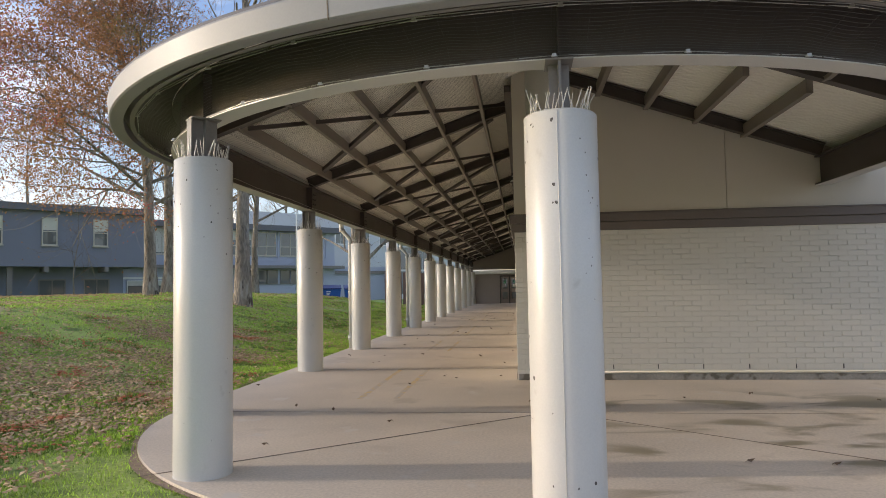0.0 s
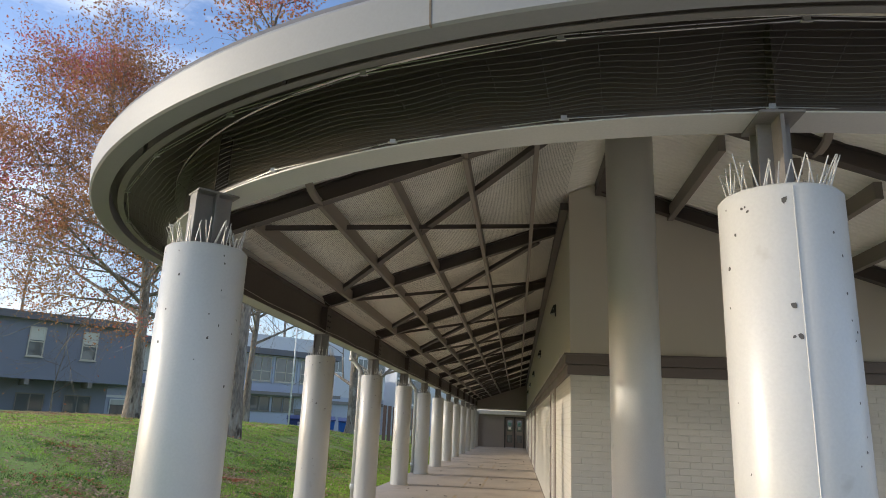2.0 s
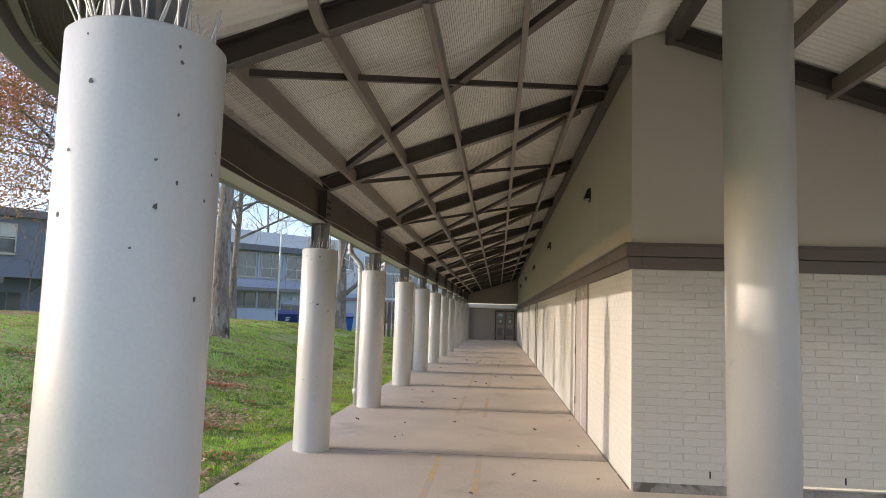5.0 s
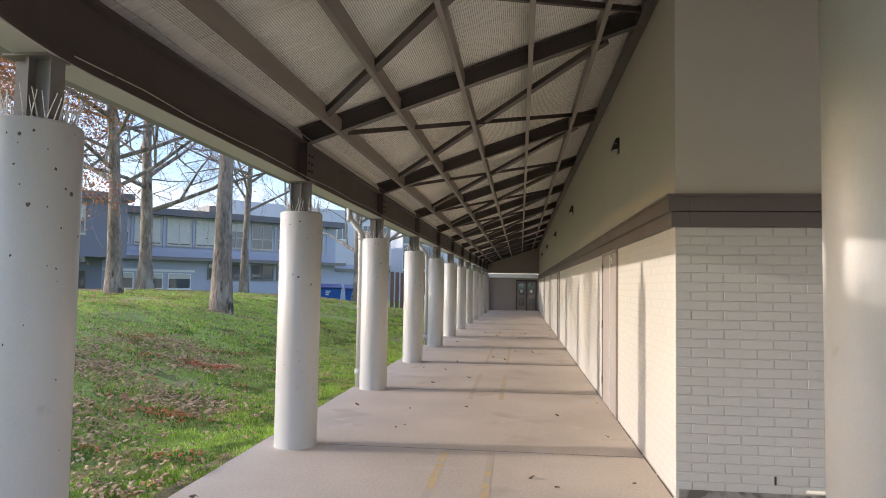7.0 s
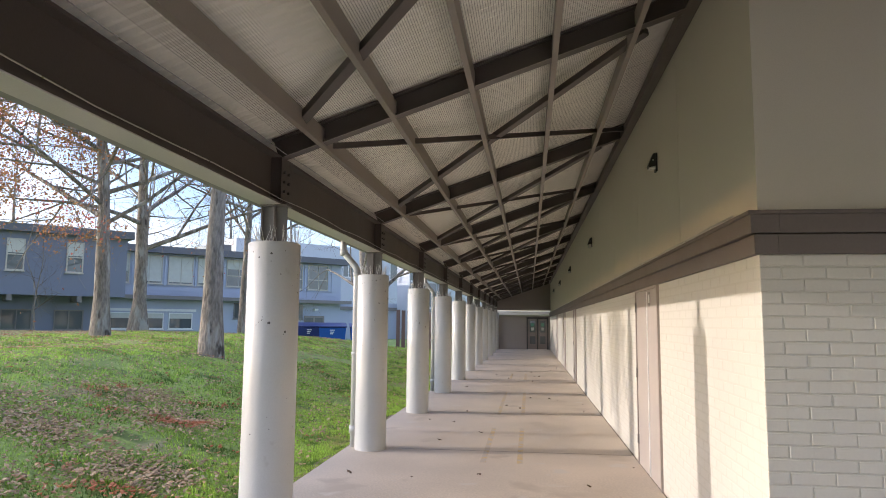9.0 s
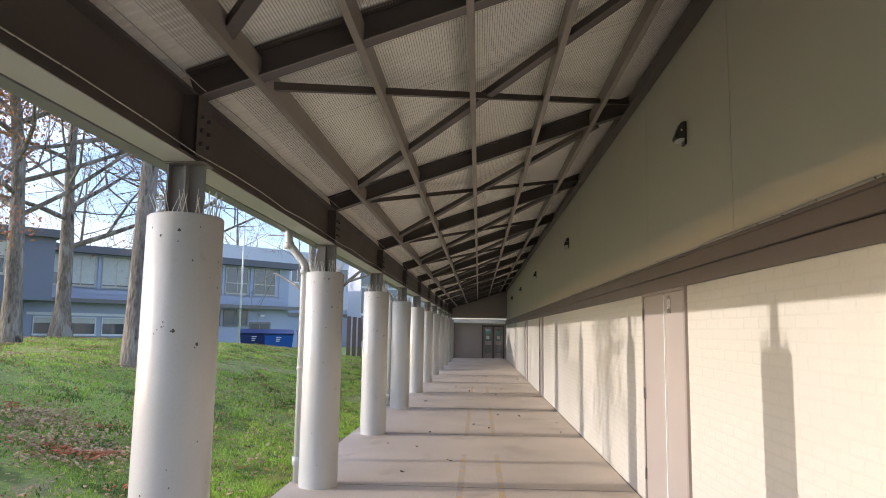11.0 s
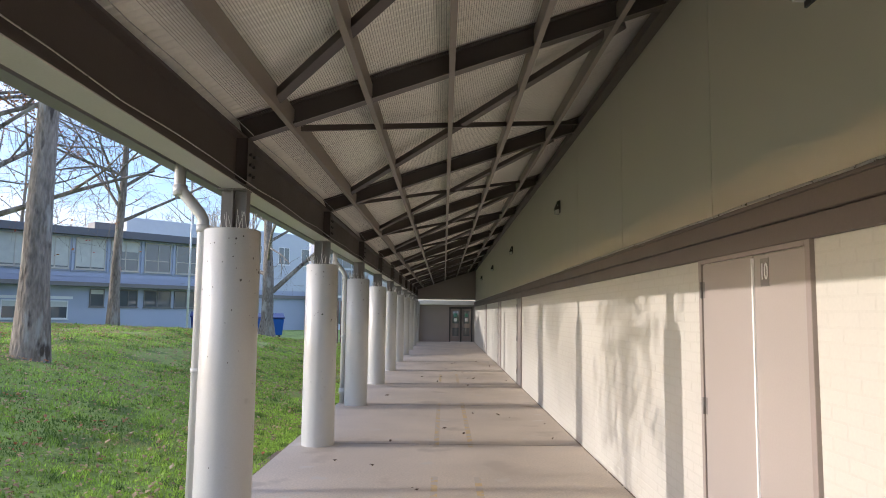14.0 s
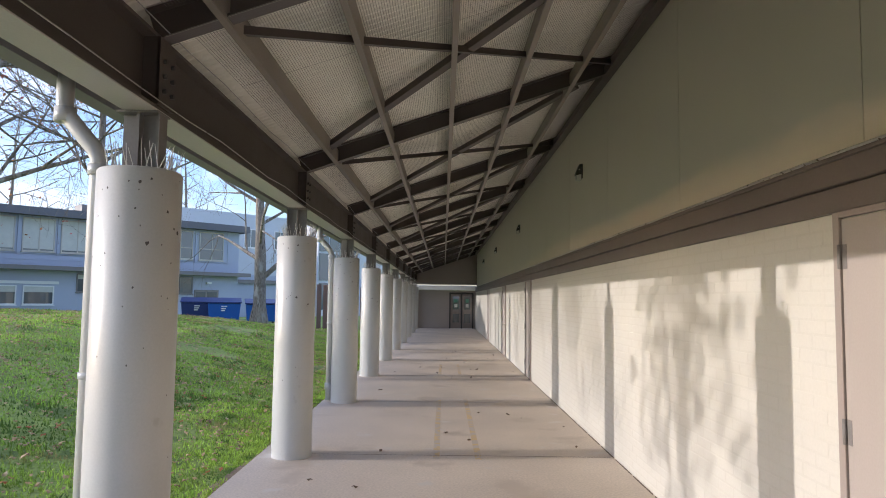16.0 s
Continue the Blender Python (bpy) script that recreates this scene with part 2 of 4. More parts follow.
def bar(bm, p, q, w, h, up=(0, 0, 1)):
    """A rectangular bar from p to q, w wide and h high, its bottom middle line on p-q."""
    p, q = Vector(p), Vector(q)
    d = (q - p).normalized()
    s = d.cross(Vector(up)).normalized()
    u = s.cross(d).normalized()
    c = [o + s * a * w / 2 + u * b * h for o in (p, q) for a, b in ((-1, 0), (1, 0), (1, 1), (-1, 1))]
    v = [bm.verts.new(x) for x in c]
    for f in ((0, 1, 2, 3), (7, 6, 5, 4), (4, 5, 1, 0), (5, 6, 2, 1), (6, 7, 3, 2), (7, 4, 0, 3)):
        bm.faces.new([v[i] for i in f])


def ibeam(bm, p, q, w, h, t=0.018):
    """An I-section from p to q, its bottom middle line on p-q."""
    p, q = Vector(p), Vector(q)
    d = (q - p).normalized()
    s = d.cross(Vector((0, 0, 1))).normalized()
    u = s.cross(d).normalized()
    bar(bm, p, q, w, t)
    bar(bm, p + u * (h - t), q + u * (h - t), w, t)
    bar(bm, p + u * t, q + u * t, t, h - 2 * t)


def tube(bm, pts, radii, sides=8, cap=True):
    """A round pipe or limb through pts."""
    rings = []
    for i, p in enumerate(pts):
        p = Vector(p)
        a, b = Vector(pts[max(i - 1, 0)]), Vector(pts[min(i + 1, len(pts) - 1)])
        d = (b - a).normalized()
        s = d.cross(Vector((0.31, 0.95, 0.02)) if abs(d.z) > 0.7 else Vector((0, 0, 1))).normalized()
        u = s.cross(d)
        rings.append([bm.verts.new(p + (s * math.cos(2 * math.pi * k / sides) + u * math.sin(2 * math.pi * k / sides)) * radii[i]) for k in range(sides)])
    for r0, r1 in zip(rings, rings[1:]):
        for k in range(sides):
            f = bm.faces.new((r0[k], r0[(k + 1) % sides], r1[(k + 1) % sides], r1[k]))
            f.smooth = True
    if cap:
        bm.faces.new(rings[0])
        bm.faces.new(rings[-1][::-1])


def sweep(bm, path, section, closed=True):
    """Sweeps a section of (out, z) points along path of (x, y, outward normal)."""
    rows = [[bm.verts.new((x + nx * o, y + ny * o, z)) for o, z in section] for x, y, nx, ny in path]
    k = len(section)
    for a, b in zip(rows, rows[1:]):
        for i in range(k if closed else k - 1):
            bm.faces.new((a[i], a[(i + 1) % k], b[(i + 1) % k], b[i]))
    if closed:
        bm.faces.new(rows[0])
        bm.faces.new(rows[-1][::-1])


def mesh_of(name, bm, mat):
    bmesh.ops.recalc_face_normals(bm, faces=bm.faces)
    me = bpy.data.meshes.new(name)
    bm.to_mesh(me)
    bm.free()
    me.materials.append(mat)
    return me


def part(name, bm, mat, parent=None, label="", bevel=0.0):
    ob = new(name, mesh_of(name, bm, mat))
    if parent:
        ob.parent = parent
    if label:
        tagged(ob, label)
    if bevel:
        md = ob.modifiers.new("edge", 'BEVEL')
        md.width, md.segments, md.limit_method = bevel, 2, 'ANGLE'
    return ob


def thing(name, label, category, group="", kind="", at=(0, 0, 0)):
    ob = new(name)
    ob.location = at
    ob.empty_display_size = 0.2
    return tagged(ob, label, category, group, kind)


# ---- the plan ----
ROW_X, BAY, ROW_Y = -3.47, 3.82, 6.61       # column row, its spacing, its first column
CX, CY, EA, EB = 0.385, 6.98, 3.855, 3.62   # rounded end: centre and half axes of the beam's line
WALL_Y, END_Y, CAN_END = 9.22, 50.2, 49.0
COL_H, COL_R = 2.345, 0.212
BEAM_Z, BEAM_H = 2.67, 0.40
SLOPE = 0.345
RAFT_H = 0.18


def raft_z(x):
    """Height of the rafters' underside over the walkway."""
    return 3.175 + SLOPE * (x + 3.05)


def end_path(off, a0=180.0, a1=360.0, steps=48, straight=True):
    """The line of the beam and eaves: along the walkway, round the end, and back along the other side."""
    out = []
    if straight:
        out.append((CX - EA - off, CAN_END, -1, 0))
    for i in range(steps + 1):
        a = radians(a0 + (a1 - a0) * i / steps)
        nx, ny = math.cos(a) / EA, math.sin(a) / EB
        k = math.hypot(nx, ny)
        nx, ny = nx / k, ny / k
        out.append((CX + EA * math.cos(a) + nx * off, CY + EB * math.sin(a) + ny * off, nx, ny))
    if straight:
        out.append((CX + EA + off, WALL_Y, 1, 0))
    return out


# ---- ground ----
def smooth(a, b, x):
    t = min(1, max(0, (x - a) / (b - a)))
    return t * t * (3 - 2 * t)


def ground_z(x, y):
    h = 1.12 * smooth(-3.9, -11.5, x) * smooth(-8, 13, y) * (1 - 0.9 * smooth(31, 49, y))
    h += 0.13 * smooth(-11, -16, x) * smooth(8, 22, y) * (1 - smooth(28, 40, y))
    h += 0.05 * noise.noise((x * 0.35, y * 0.35, 0)) * smooth(-4.2, -6.5, x)
    near = smooth(-4.0, -5.2, x)
    h += near * (0.045 * noise.noise((x * 0.9, y * 1.0, 5)) + 0.022 * noise.noise((x * 2.3, y * 2.6, 9)))
    return h * (1 - smooth(-32, -46, x)) - 0.035


bm = bmesh.new()
gx = [-900, -300, -120, -60] + [-48 + i * 1.0 for i in range(32)] + [-16 + i * 0.2 for i in range(61)] + [-3.7, -3.2, 0, 5, 20, 60, 200, 900]
gy = [-900, -200, -60, -20, -10] + [-6 + i * 0.5 for i in range(12)] + [i * 0.2 for i in range(140)] + [28 + i * 0.8 for i in range(29)] + [54, 60, 70, 90, 150, 400, 900]
gv = [[bm.verts.new((x, y, ground_z(x, y) if x < -3.75 else -0.035)) for y in gy] for x in gx]
for i in range(len(gx) - 1):
    for j in range(len(gy) - 1):
        bm.faces.new((gv[i][j], gv[i + 1][j], gv[i + 1][j + 1], gv[i][j + 1])).smooth = True
tagged(part("ground", bm, M_GRASS), "green lawn with brown worn patches and fallen leaves, rising to a mound", "lawn", kind="structure")

# concrete walk, with its rounded end
FLOOR_OFF = 0.36
bm = bmesh.new()
outline = [(x, y) for x, y, _, _ in end_path(FLOOR_OFF, straight=False)]
outline = [(ROW_X - FLOOR_OFF, END_Y + 1)] + outline + [(CX + EA + FLOOR_OFF, 8.9), (30, 8.9), (30, WALL_Y + 0.2), (0.15, WALL_Y + 0.2), (0.15, END_Y + 1)]
top = [bm.verts.new((x, y, 0)) for x, y in outline]
low = [bm.verts.new((x, y, -0.3)) for x, y in outline]
bm.faces.new(top)
for i in range(len(top)):
    j = (i + 1) % len(top)
    bm.faces.new((top[i], top[j], low[j], low[i]))
floor = tagged(part("floor", bm, M_FLOOR), "stained tan concrete walkway slab with a rounded end", "floor", kind="structure")
bm = bmesh.new()
box(bm, -1.5, 30, -30, 8.9, -0.25, -0.004)
tagged(part("pavement", bm, M_FLOOR), "damp tan concrete forecourt paving", "pavement", kind="structure")

# joints and markings in the floor
bm = bmesh.new()
for p, q in (((-2.75, 4.13), (0.3, 6.69)), ((3.5, 4.2), (0.5, 6.69))):
    bar(bm, (*p, 0.001), (*q, 0.001), 0.012, 0.003)
part("joint", bm, M_GROOVE, floor)
for k in range(12):
    bm = bmesh.new()
    y = ROW_Y + BAY * k + 0.10
    bar(bm, (ROW_X + 0.2, y, 0.001), (12 if k == 0 else -0.03, y + 0.01, 0.001), 0.005, 0.0015)
    part("joint", bm, M_GROOVE, floor)
# bare soil along the slab's edge
bm = bmesh.new()
pth = end_path(FLOOR_OFF, 178, 235, 60, False)
pth = [(ROW_X - FLOOR_OFF, 24.0 - i * 0.25, -1, 0) for i in range(68)] + pth
for (x, y, nx, ny), (x2, y2, nx2, ny2) in zip(pth, pth[1:]):
    w0, w1 = [0.05 + 0.22 * max(0, noise.noise((a_ * 0.9, b_ * 0.9, 2)) + 0.25) for a_, b_ in ((x, y), (x2, y2))]
    q = [(x + nx * 0.004, y + ny * 0.004), (x2 + nx2 * 0.004, y2 + ny2 * 0.004), (x2 + nx2 * w1, y2 + ny2 * w1), (x + nx * w0, y + ny * w0)]
    bm.faces.new([bm.verts.new((a_, b_, max(-0.03, ground_z(a_, b_)) + 0.012)) for a_, b_ in q])
tagged(part("soil_edge", bm, M_SOIL), "bare brown soil along the edge of the concrete", "soil", kind="stuff")
bm = bmesh.new()
for i in range(60):
    y = 9.3 + i * 0.68
    box(bm, -0.011, -0.003, y, y + 0.6, 0.0, 0.006 + 0.004 * random.random())
part("dirt_line", bm, M_GROOVE, floor)
for y0, y1 in ((7.6, 10.6), (13.6, 16.4), (18.0, 22.4), (26, 28.5)):
    for x in (-1.92, -1.47):
        bm = bmesh.new()
        bar(bm, (x, y0, 0.0005), (x, y1, 0.0005), 0.07, 0.0005)
        part("lane_mark", bm, M_YELLOW, floor)

# ---- walls ----
BRICK_H, BRICK_L = 2.12 / 29, 0.245
BAND_Z = 2.12


def roof_z(x):
    """Underside of the roof deck, both slopes."""
    return raft_z(CX - abs(x - CX)) + RAFT_H / math.cos(math.atan(SLOPE))


bm = bmesh.new()
box(bm, 0.0043, 0.25, WALL_Y + 0.0056, END_Y, -0.1, BAND_Z)
box(bm, 0.25, 16, WALL_Y + 0.0056, WALL_Y + 0.25, -0.1, BAND_Z)
wall_lower = tagged(part("wall_lower", bm, M_JOINT), "cream painted brick wall under a taupe band", "wall", kind="structure")

bm = bmesh.new()
for (x0, y0, x1, y1) in ((0.0, WALL_Y, 0.0, END_Y),):
    ys = [WALL_Y + 0.2] + [11.29 + 2.36 * i for i in range(17)]
    for a, b in zip(ys, ys[1:]):
        b = min(b, END_Y)
        box(bm, 0.0, 0.2, a + (0.004 if a > WALL_Y + 0.3 else 0), b - 0.004, 2.35, roof_z(0.0))
def gable_panel(bm, a, b):
    """Front panel between a and b whose top follows the roof."""
    tops = sorted({a, b} | ({CX} if a < CX < b else set()))
    prof = [(a, 2.35), (b, 2.35)] + [(x, (roof_z(x) if x < 4.3 else 3.3)) for x in reversed(tops)]
    f0 = [bm.verts.new((x, WALL_Y, z)) for x, z in prof]
    f1 = [bm.verts.new((x, WALL_Y + 0.2, z)) for x, z in prof]
    bm.faces.new(f0)
    bm.faces.new(f1[::-1])
    for i in range(len(prof)):
        j = (i + 1) % len(prof)
        bm.faces.new((f0[i], f0[j], f1[j], f1[i]))


xs = [0.0, 2.97, 4.29, 5.32, 7.7, 10.0, 12.4, 16]
for a, b in zip(xs, xs[1:]):
    gable_panel(bm, a + (0.004 if a in (2.97, 5.32, 7.7) else 0), b - (0.004 if b in (2.97, 5.32, 7.7) else 0))
wall_upper = tagged(part("wall_upper", bm, M_UPPER), "tan smooth upper wall of joined panels", "wall", kind="structure")
bm = bmesh.new()
box(bm, 0.15, 0.16, WALL_Y + 0.15, END_Y, 2.3, 4.5)
box(bm, 0.15, 16, WALL_Y + 0.15, WALL_Y + 0.16, 2.3, 4.5)
part("panel_joint", bm, M_GROOVE, wall_upper)

# two-step band that runs round the corner
bm = bmesh.new()
for o, z0, z1 in ((0.035, BAND_Z - 0.002, 2.235), (0.06, 2.24, 2.35), (0.075, 2.35, 2.372)):
    box(bm, -o, 0.1, WALL_Y - o, END_Y - 0.01, z0, z1)
    box(bm, 0.1, 16, WALL_Y - o, WALL_Y + 0.1, z0, z1)
tagged(part("trim", bm, M_TRIM, bevel=0.004), "dark taupe stepped band along the wall", "trim", kind="structure")

# end wall of the walkway, under a low slab whose white stands for sunlight
bm = bmesh.new()
box(bm, -3.35, -1.52, END_Y, END_Y + 0.2, -0.1, 2.2)
box(bm, -0.12, 0.3, END_Y, END_Y + 0.2, -0.1, 2.2)
box(bm, -1.52, -0.12, END_Y, END_Y + 0.2, 2.08, 2.2)
# the door's darker paint puts the far end's shade into the wall colour
tagged(part("wall_end", bm, M_DOOR), "tan end wall of the covered walk, coloured darker for its shade", "wall", kind="structure")
bm = bmesh.new()
# slab added to carry the bright strip: its white puts sunlight into the colour
box(bm, -6.5, 0.0, END_Y - 0.62, END_Y + 3, 2.22, 2.46)
tagged(part("soffit_edge", bm, M_WHITE, bevel=0.01), "low roof slab over the end door, coloured white for a sunlit strip", "fascia", kind="structure")
bm = bmesh.new()
box(bm, -4.0, 0.0, CAN_END - 0.1, CAN_END, 2.5, 4.3)
tagged(part("wall_gable", bm, M_DOORF), "taupe panel closing the canopy's far end", "wall", kind="structure")
bm = bmesh.new()
box(bm, -3.75, -3.35, END_Y - 0.3, END_Y + 0.2, -0.1, 2.2)
tagged(part("wall_pier", bm, M_WHITE), "sunlit white pier beside the end wall", "wall", kind="structure")
bm = bmesh.new()
box(bm, 4.3, 16, WALL_Y + 0.2, 40, 3.3, 3.5)
tagged(part("roof_low", bm, M_SLATE), "flat roof beside the gable", "roof", kind="structure")

# ---- canopy roof ----
# corrugated deck over the walkway: ribs run down the slope
bm = bmesh.new()
PITCH = 0.085


def deck_strip(y0, y1, x0, x1, step, ridge=None):
    """Corrugated strip between y0 and y1; x0 low edge, x1 high edge."""
    n_ = int((y1 - y0) / step)
    prev = None
    for i in range(n_ + 1):
        y = y0 + (y1 - y0) * i / n_
        dz = 0.012 if i % 4 in (1, 2) else -0.012
        cur = (bm.verts.new((x0, y, roof_z(x0) + 0.02 + dz)), bm.verts.new((x1, y, roof_z(x1) + 0.02 + dz)))
        if prev:
            bm.faces.new((prev[0], prev[1], cur[1], cur[0]))
        prev = cur


deck_strip(CY, 30, -3.67, CX, PITCH / 4)
deck_strip(30, CAN_END, -3.67, CX, PITCH / 2)
deck_strip(CY, WALL_Y + 0.1, 4.44, CX, PITCH / 4)
# rounded end: a half cone of ribbed wedges
APEX = roof_z(CX) + 0.02
path = end_path(0.2, steps=360, straight=False)
prev = None
mid = end_path(-1.7, steps=360, straight=False)
for i, ((x, y, nx, ny), (mx, my, _, _)) in enumerate(zip(path, mid)):
    dz = 0.012 if i % 4 in (1, 2) else -0.012
    zo = raft_z(CX - EA) + RAFT_H / math.cos(math.atan(SLOPE)) + 0.02 - 0.2 * SLOPE
    zm = zo + (APEX - zo) * 0.5
    cur = (bm.verts.new((x, y, zo + dz)), bm.verts.new(((x + CX) / 2, (y + CY) / 2, zm + dz * 0.6)), bm.verts.new((CX, CY, APEX)))
    if prev:
        bm.faces.new((prev[0], prev[1], cur[1], cur[0]))
        bm.faces.new((prev[1], prev[2], cur[1]))
    prev = cur
tagged(part("ceiling", bm, M_DECK), "cream corrugated metal roof deck over the walkway", "ceiling", kind="structure")
# outer roof skin
bm = bmesh.new()
def skin(pts):
    bm.faces.new([bm.verts.new(p) for p in pts])
up = 0.04
skin([(-3.67, CY, roof_z(-3.67) + up), (CX, CY, APEX + up), (CX, CAN_END, APEX + up), (-3.67, CAN_END, roof_z(-3.67) + up)])
skin([(4.44, CY, roof_z(-3.67) + up), (CX, CY, APEX + up), (CX, WALL_Y + 30, APEX + up), (4.44, WALL_Y + 30, roof_z(-3.67) + up)])
pp = end_path(0.2, steps=60, straight=False)
for a, b in zip(pp, pp[1:]):
    skin([(a[0], a[1], roof_z(-3.67) + up), (b[0], b[1], roof_z(-3.67) + up), (CX, CY, APEX + up)])
tagged(part("roof", bm, M_SLATE), "low-pitched metal roof over the walkway", "roof", kind="structure")

canopy = thing("canopy_frame", "dark taupe painted steel canopy frame on round columns", "steel frame", kind="structure")
# eaves beam: straight, round the end, and back to the wall
t_ = 0.02
sec = [(-0.085, 0), (0.085, 0), (0.085, t_), (0.012, t_), (0.012, BEAM_H - t_), (0.085, BEAM_H - t_), (0.085, BEAM_H), (-0.085, BEAM_H), (-0.085, BEAM_H - t_), (-0.012, BEAM_H - t_), (-0.012, t_), (-0.085, t_)]
bm = bmesh.new()
sweep(bm, end_path(0, steps=64), [(o, BEAM_Z + z) for o, z in sec])
part("eaves_beam", bm, M_STEEL, canopy)
bm = bmesh.new()
sweep(bm, end_path(0, steps=160), [(-0.09, BEAM_Z - 0.008), (0.09, BEAM_Z - 0.008), (0.09, BEAM_Z - 0.001), (-0.09, BEAM_Z - 0.001)])
part("flange_plate", bm, M_FLANGE, canopy, "beige painted flange under the eaves beam")
# rafters
for k in range(0, 12):
    y = ROW_Y + BAY * k
    bm = bmesh.new()
    hi = CX - 0.03 if y < WALL_Y else 0.08
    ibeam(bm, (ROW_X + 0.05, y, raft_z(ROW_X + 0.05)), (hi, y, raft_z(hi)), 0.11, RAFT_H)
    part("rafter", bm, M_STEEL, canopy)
    # stiffener plates with bolts at the beam
    if k:
        bm = bmesh.new()
        box(bm, ROW_X + 0.014, ROW_X + 0.1, y - 0.1, y - 0.085, BEAM_Z + 0.02, BEAM_Z + BEAM_H - 0.02)
        box(bm, ROW_X + 0.014, ROW_X + 0.1, y + 0.085, y + 0.1, BEAM_Z + 0.02, BEAM_Z + BEAM_H - 0.02)
        box(bm, ROW_X + 0.09, ROW_X + 0.105, y - 0.1, y + 0.1, BEAM_Z + 0.02, BEAM_Z + BEAM_H - 0.02)
        part("bolt_plate", bm, M_STEEL, canopy)
        for dy in (-0.05, 0.05):
            for z in (0.1, 0.18, 0.26):
                bm = bmesh.new()
                tube(bm, [(ROW_X + 0.1, y + dy, BEAM_Z + z), (ROW_X + 0.125, y + dy, BEAM_Z + z)], [0.014, 0.014], 6)
                part("bolt", bm, M_DARK, canopy)
# purlins along the walkway
PURLINS = (-3.06, -2.45, -1.80, -1.13, -0.47)
for x in PURLINS:
    for y0, y1 in ((ROW_Y, CAN_END - 0.1),):
        bm = bmesh.new()
        bar(bm, (x, y0, raft_z(x) - 0.012), (x, y1, raft_z(x) - 0.012), 0.046, 0.15)
        part("purlin", bm, M_PURLIN, canopy)
# crossed braces in every bay: a slim one and a wider one
for k in range(0, 11):
    y = ROW_Y + BAY * k
    bm = bmesh.new()
    hi = -0.03
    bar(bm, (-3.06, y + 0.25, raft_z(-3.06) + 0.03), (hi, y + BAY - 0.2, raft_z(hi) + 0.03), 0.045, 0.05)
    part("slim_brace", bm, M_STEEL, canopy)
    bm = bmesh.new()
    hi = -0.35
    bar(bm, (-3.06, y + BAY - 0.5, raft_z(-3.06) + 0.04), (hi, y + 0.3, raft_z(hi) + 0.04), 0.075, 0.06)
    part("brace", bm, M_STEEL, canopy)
# ridge and wall beam
bm = bmesh.new()
bar(bm, (-0.06, WALL_Y + 0.01, raft_z(-0.06) - 0.02), (-0.06, CAN_END - 0.1, raft_z(-0.06) - 0.02), 0.1, 0.1)
part("wall_beam", bm, M_STEEL, canopy)
bm = bmesh.new()
bar(bm, (CX, CY, raft_z(CX) + 0.02), (CX, WALL_Y - 0.01, raft_z(CX) + 0.02), 0.12, 0.24)
part("ridge_beam", bm, M_STEEL, canopy)
# rafters of the rounded end, from the post to the eaves beam
APEX_R = raft_z(CX)


def end_point(a, off=0.0):
    a = radians(a)
    return CX + (EA + off) * math.cos(a), CY + (EB + off) * math.sin(a)


bm = bmesh.new()
ibeam(bm, (CX + EA - 0.05, ROW_Y, raft_z(ROW_X + 0.05)), (CX, ROW_Y, APEX_R), 0.11, RAFT_H)
part("rafter", bm, M_STEEL, canopy)
for x in (1.24, 1.9, 2.57, 3.22):
    bm = bmesh.new()
    bar(bm, (x, CY, raft_z(2 * CX - x) - 0.012), (x, WALL_Y, raft_z(2 * CX - x) - 0.012), 0.07, 0.16)
    part("purlin", bm, M_PURLIN, canopy)
bm = bmesh.new()
ibeam(bm, (CX + EA - 0.05, WALL_Y - 0.12, raft_z(ROW_X + 0.05)), (CX, WALL_Y - 0.12, APEX_R), 0.11, RAFT_H)
part("rafter", bm, M_STEEL, canopy)
# purlins bent round the end
for f in (0.735, 0.393):
    bm = bmesh.new()
    z = APEX_R + (raft_z(ROW_X) - APEX_R) * f
    arc = [(CX + EA * f * math.cos(radians(a)), ROW_Y + EB * f * math.sin(radians(a)), math.cos(radians(a)), math.sin(radians(a))) for a in range(180, 361, 4)]
    sweep(bm, arc, [(-0.03, z), (0.03, z), (0.03, z + 0.042), (-0.03, z + 0.042)])
    part("bent_purlin", bm, M_PURLIN, canopy)

# fascia ring and gutter
bm = bmesh.new()
sweep(bm, end_path(0, steps=300), [(0.49, 2.857), (0.595, 2.85), (0.608, 2.858), (0.62, 3.00), (0.612, 3.015), (0.49, 3.03)])
gutter = tagged(part("fascia", bm, M_FASCIA), "pale grey rounded metal fascia and gutter along the eaves", "fascia", kind="structure")
bm = bmesh.new()
sweep(bm, end_path(0, steps=96), [(0.087, 3.08), (0.492, 2.94), (0.492, 2.97), (0.087, 3.11)])
part("soffit", bm, M_STEEL, gutter)
bm = bmesh.new()
sweep(bm, end_path(0, steps=96), [(0.19, 3.17), (0.605, 3.02), (0.605, 3.04), (0.19, 3.20)])
part("eave_flashing", bm, M_SLATE, gutter)
# butt joints in the fascia and plates stiffening the beam over the columns
for a in (207.5, 252.5, 297.5, 342.5):
    bm = bmesh.new()
    sweep(bm, end_path(0, a - 0.05, a + 0.05, 1, False), [(0.600, 2.848), (0.6105, 2.856), (0.6225, 3.00), (0.614, 3.017), (0.60, 3.017)])
    part("joint", bm, M_GROOVE, gutter)
for a in (226.2, 269.2, 313.8):
    bm = bmesh.new()
    sweep(bm, end_path(0, a - 0.1, a + 0.1, 1, False), [(0.012, BEAM_Z + 0.02), (0.083, BEAM_Z + 0.02), (0.083, BEAM_Z + BEAM_H - 0.02), (0.012, BEAM_Z + BEAM_H - 0.02)])
    part("stiffener", bm, M_STEEL, canopy)


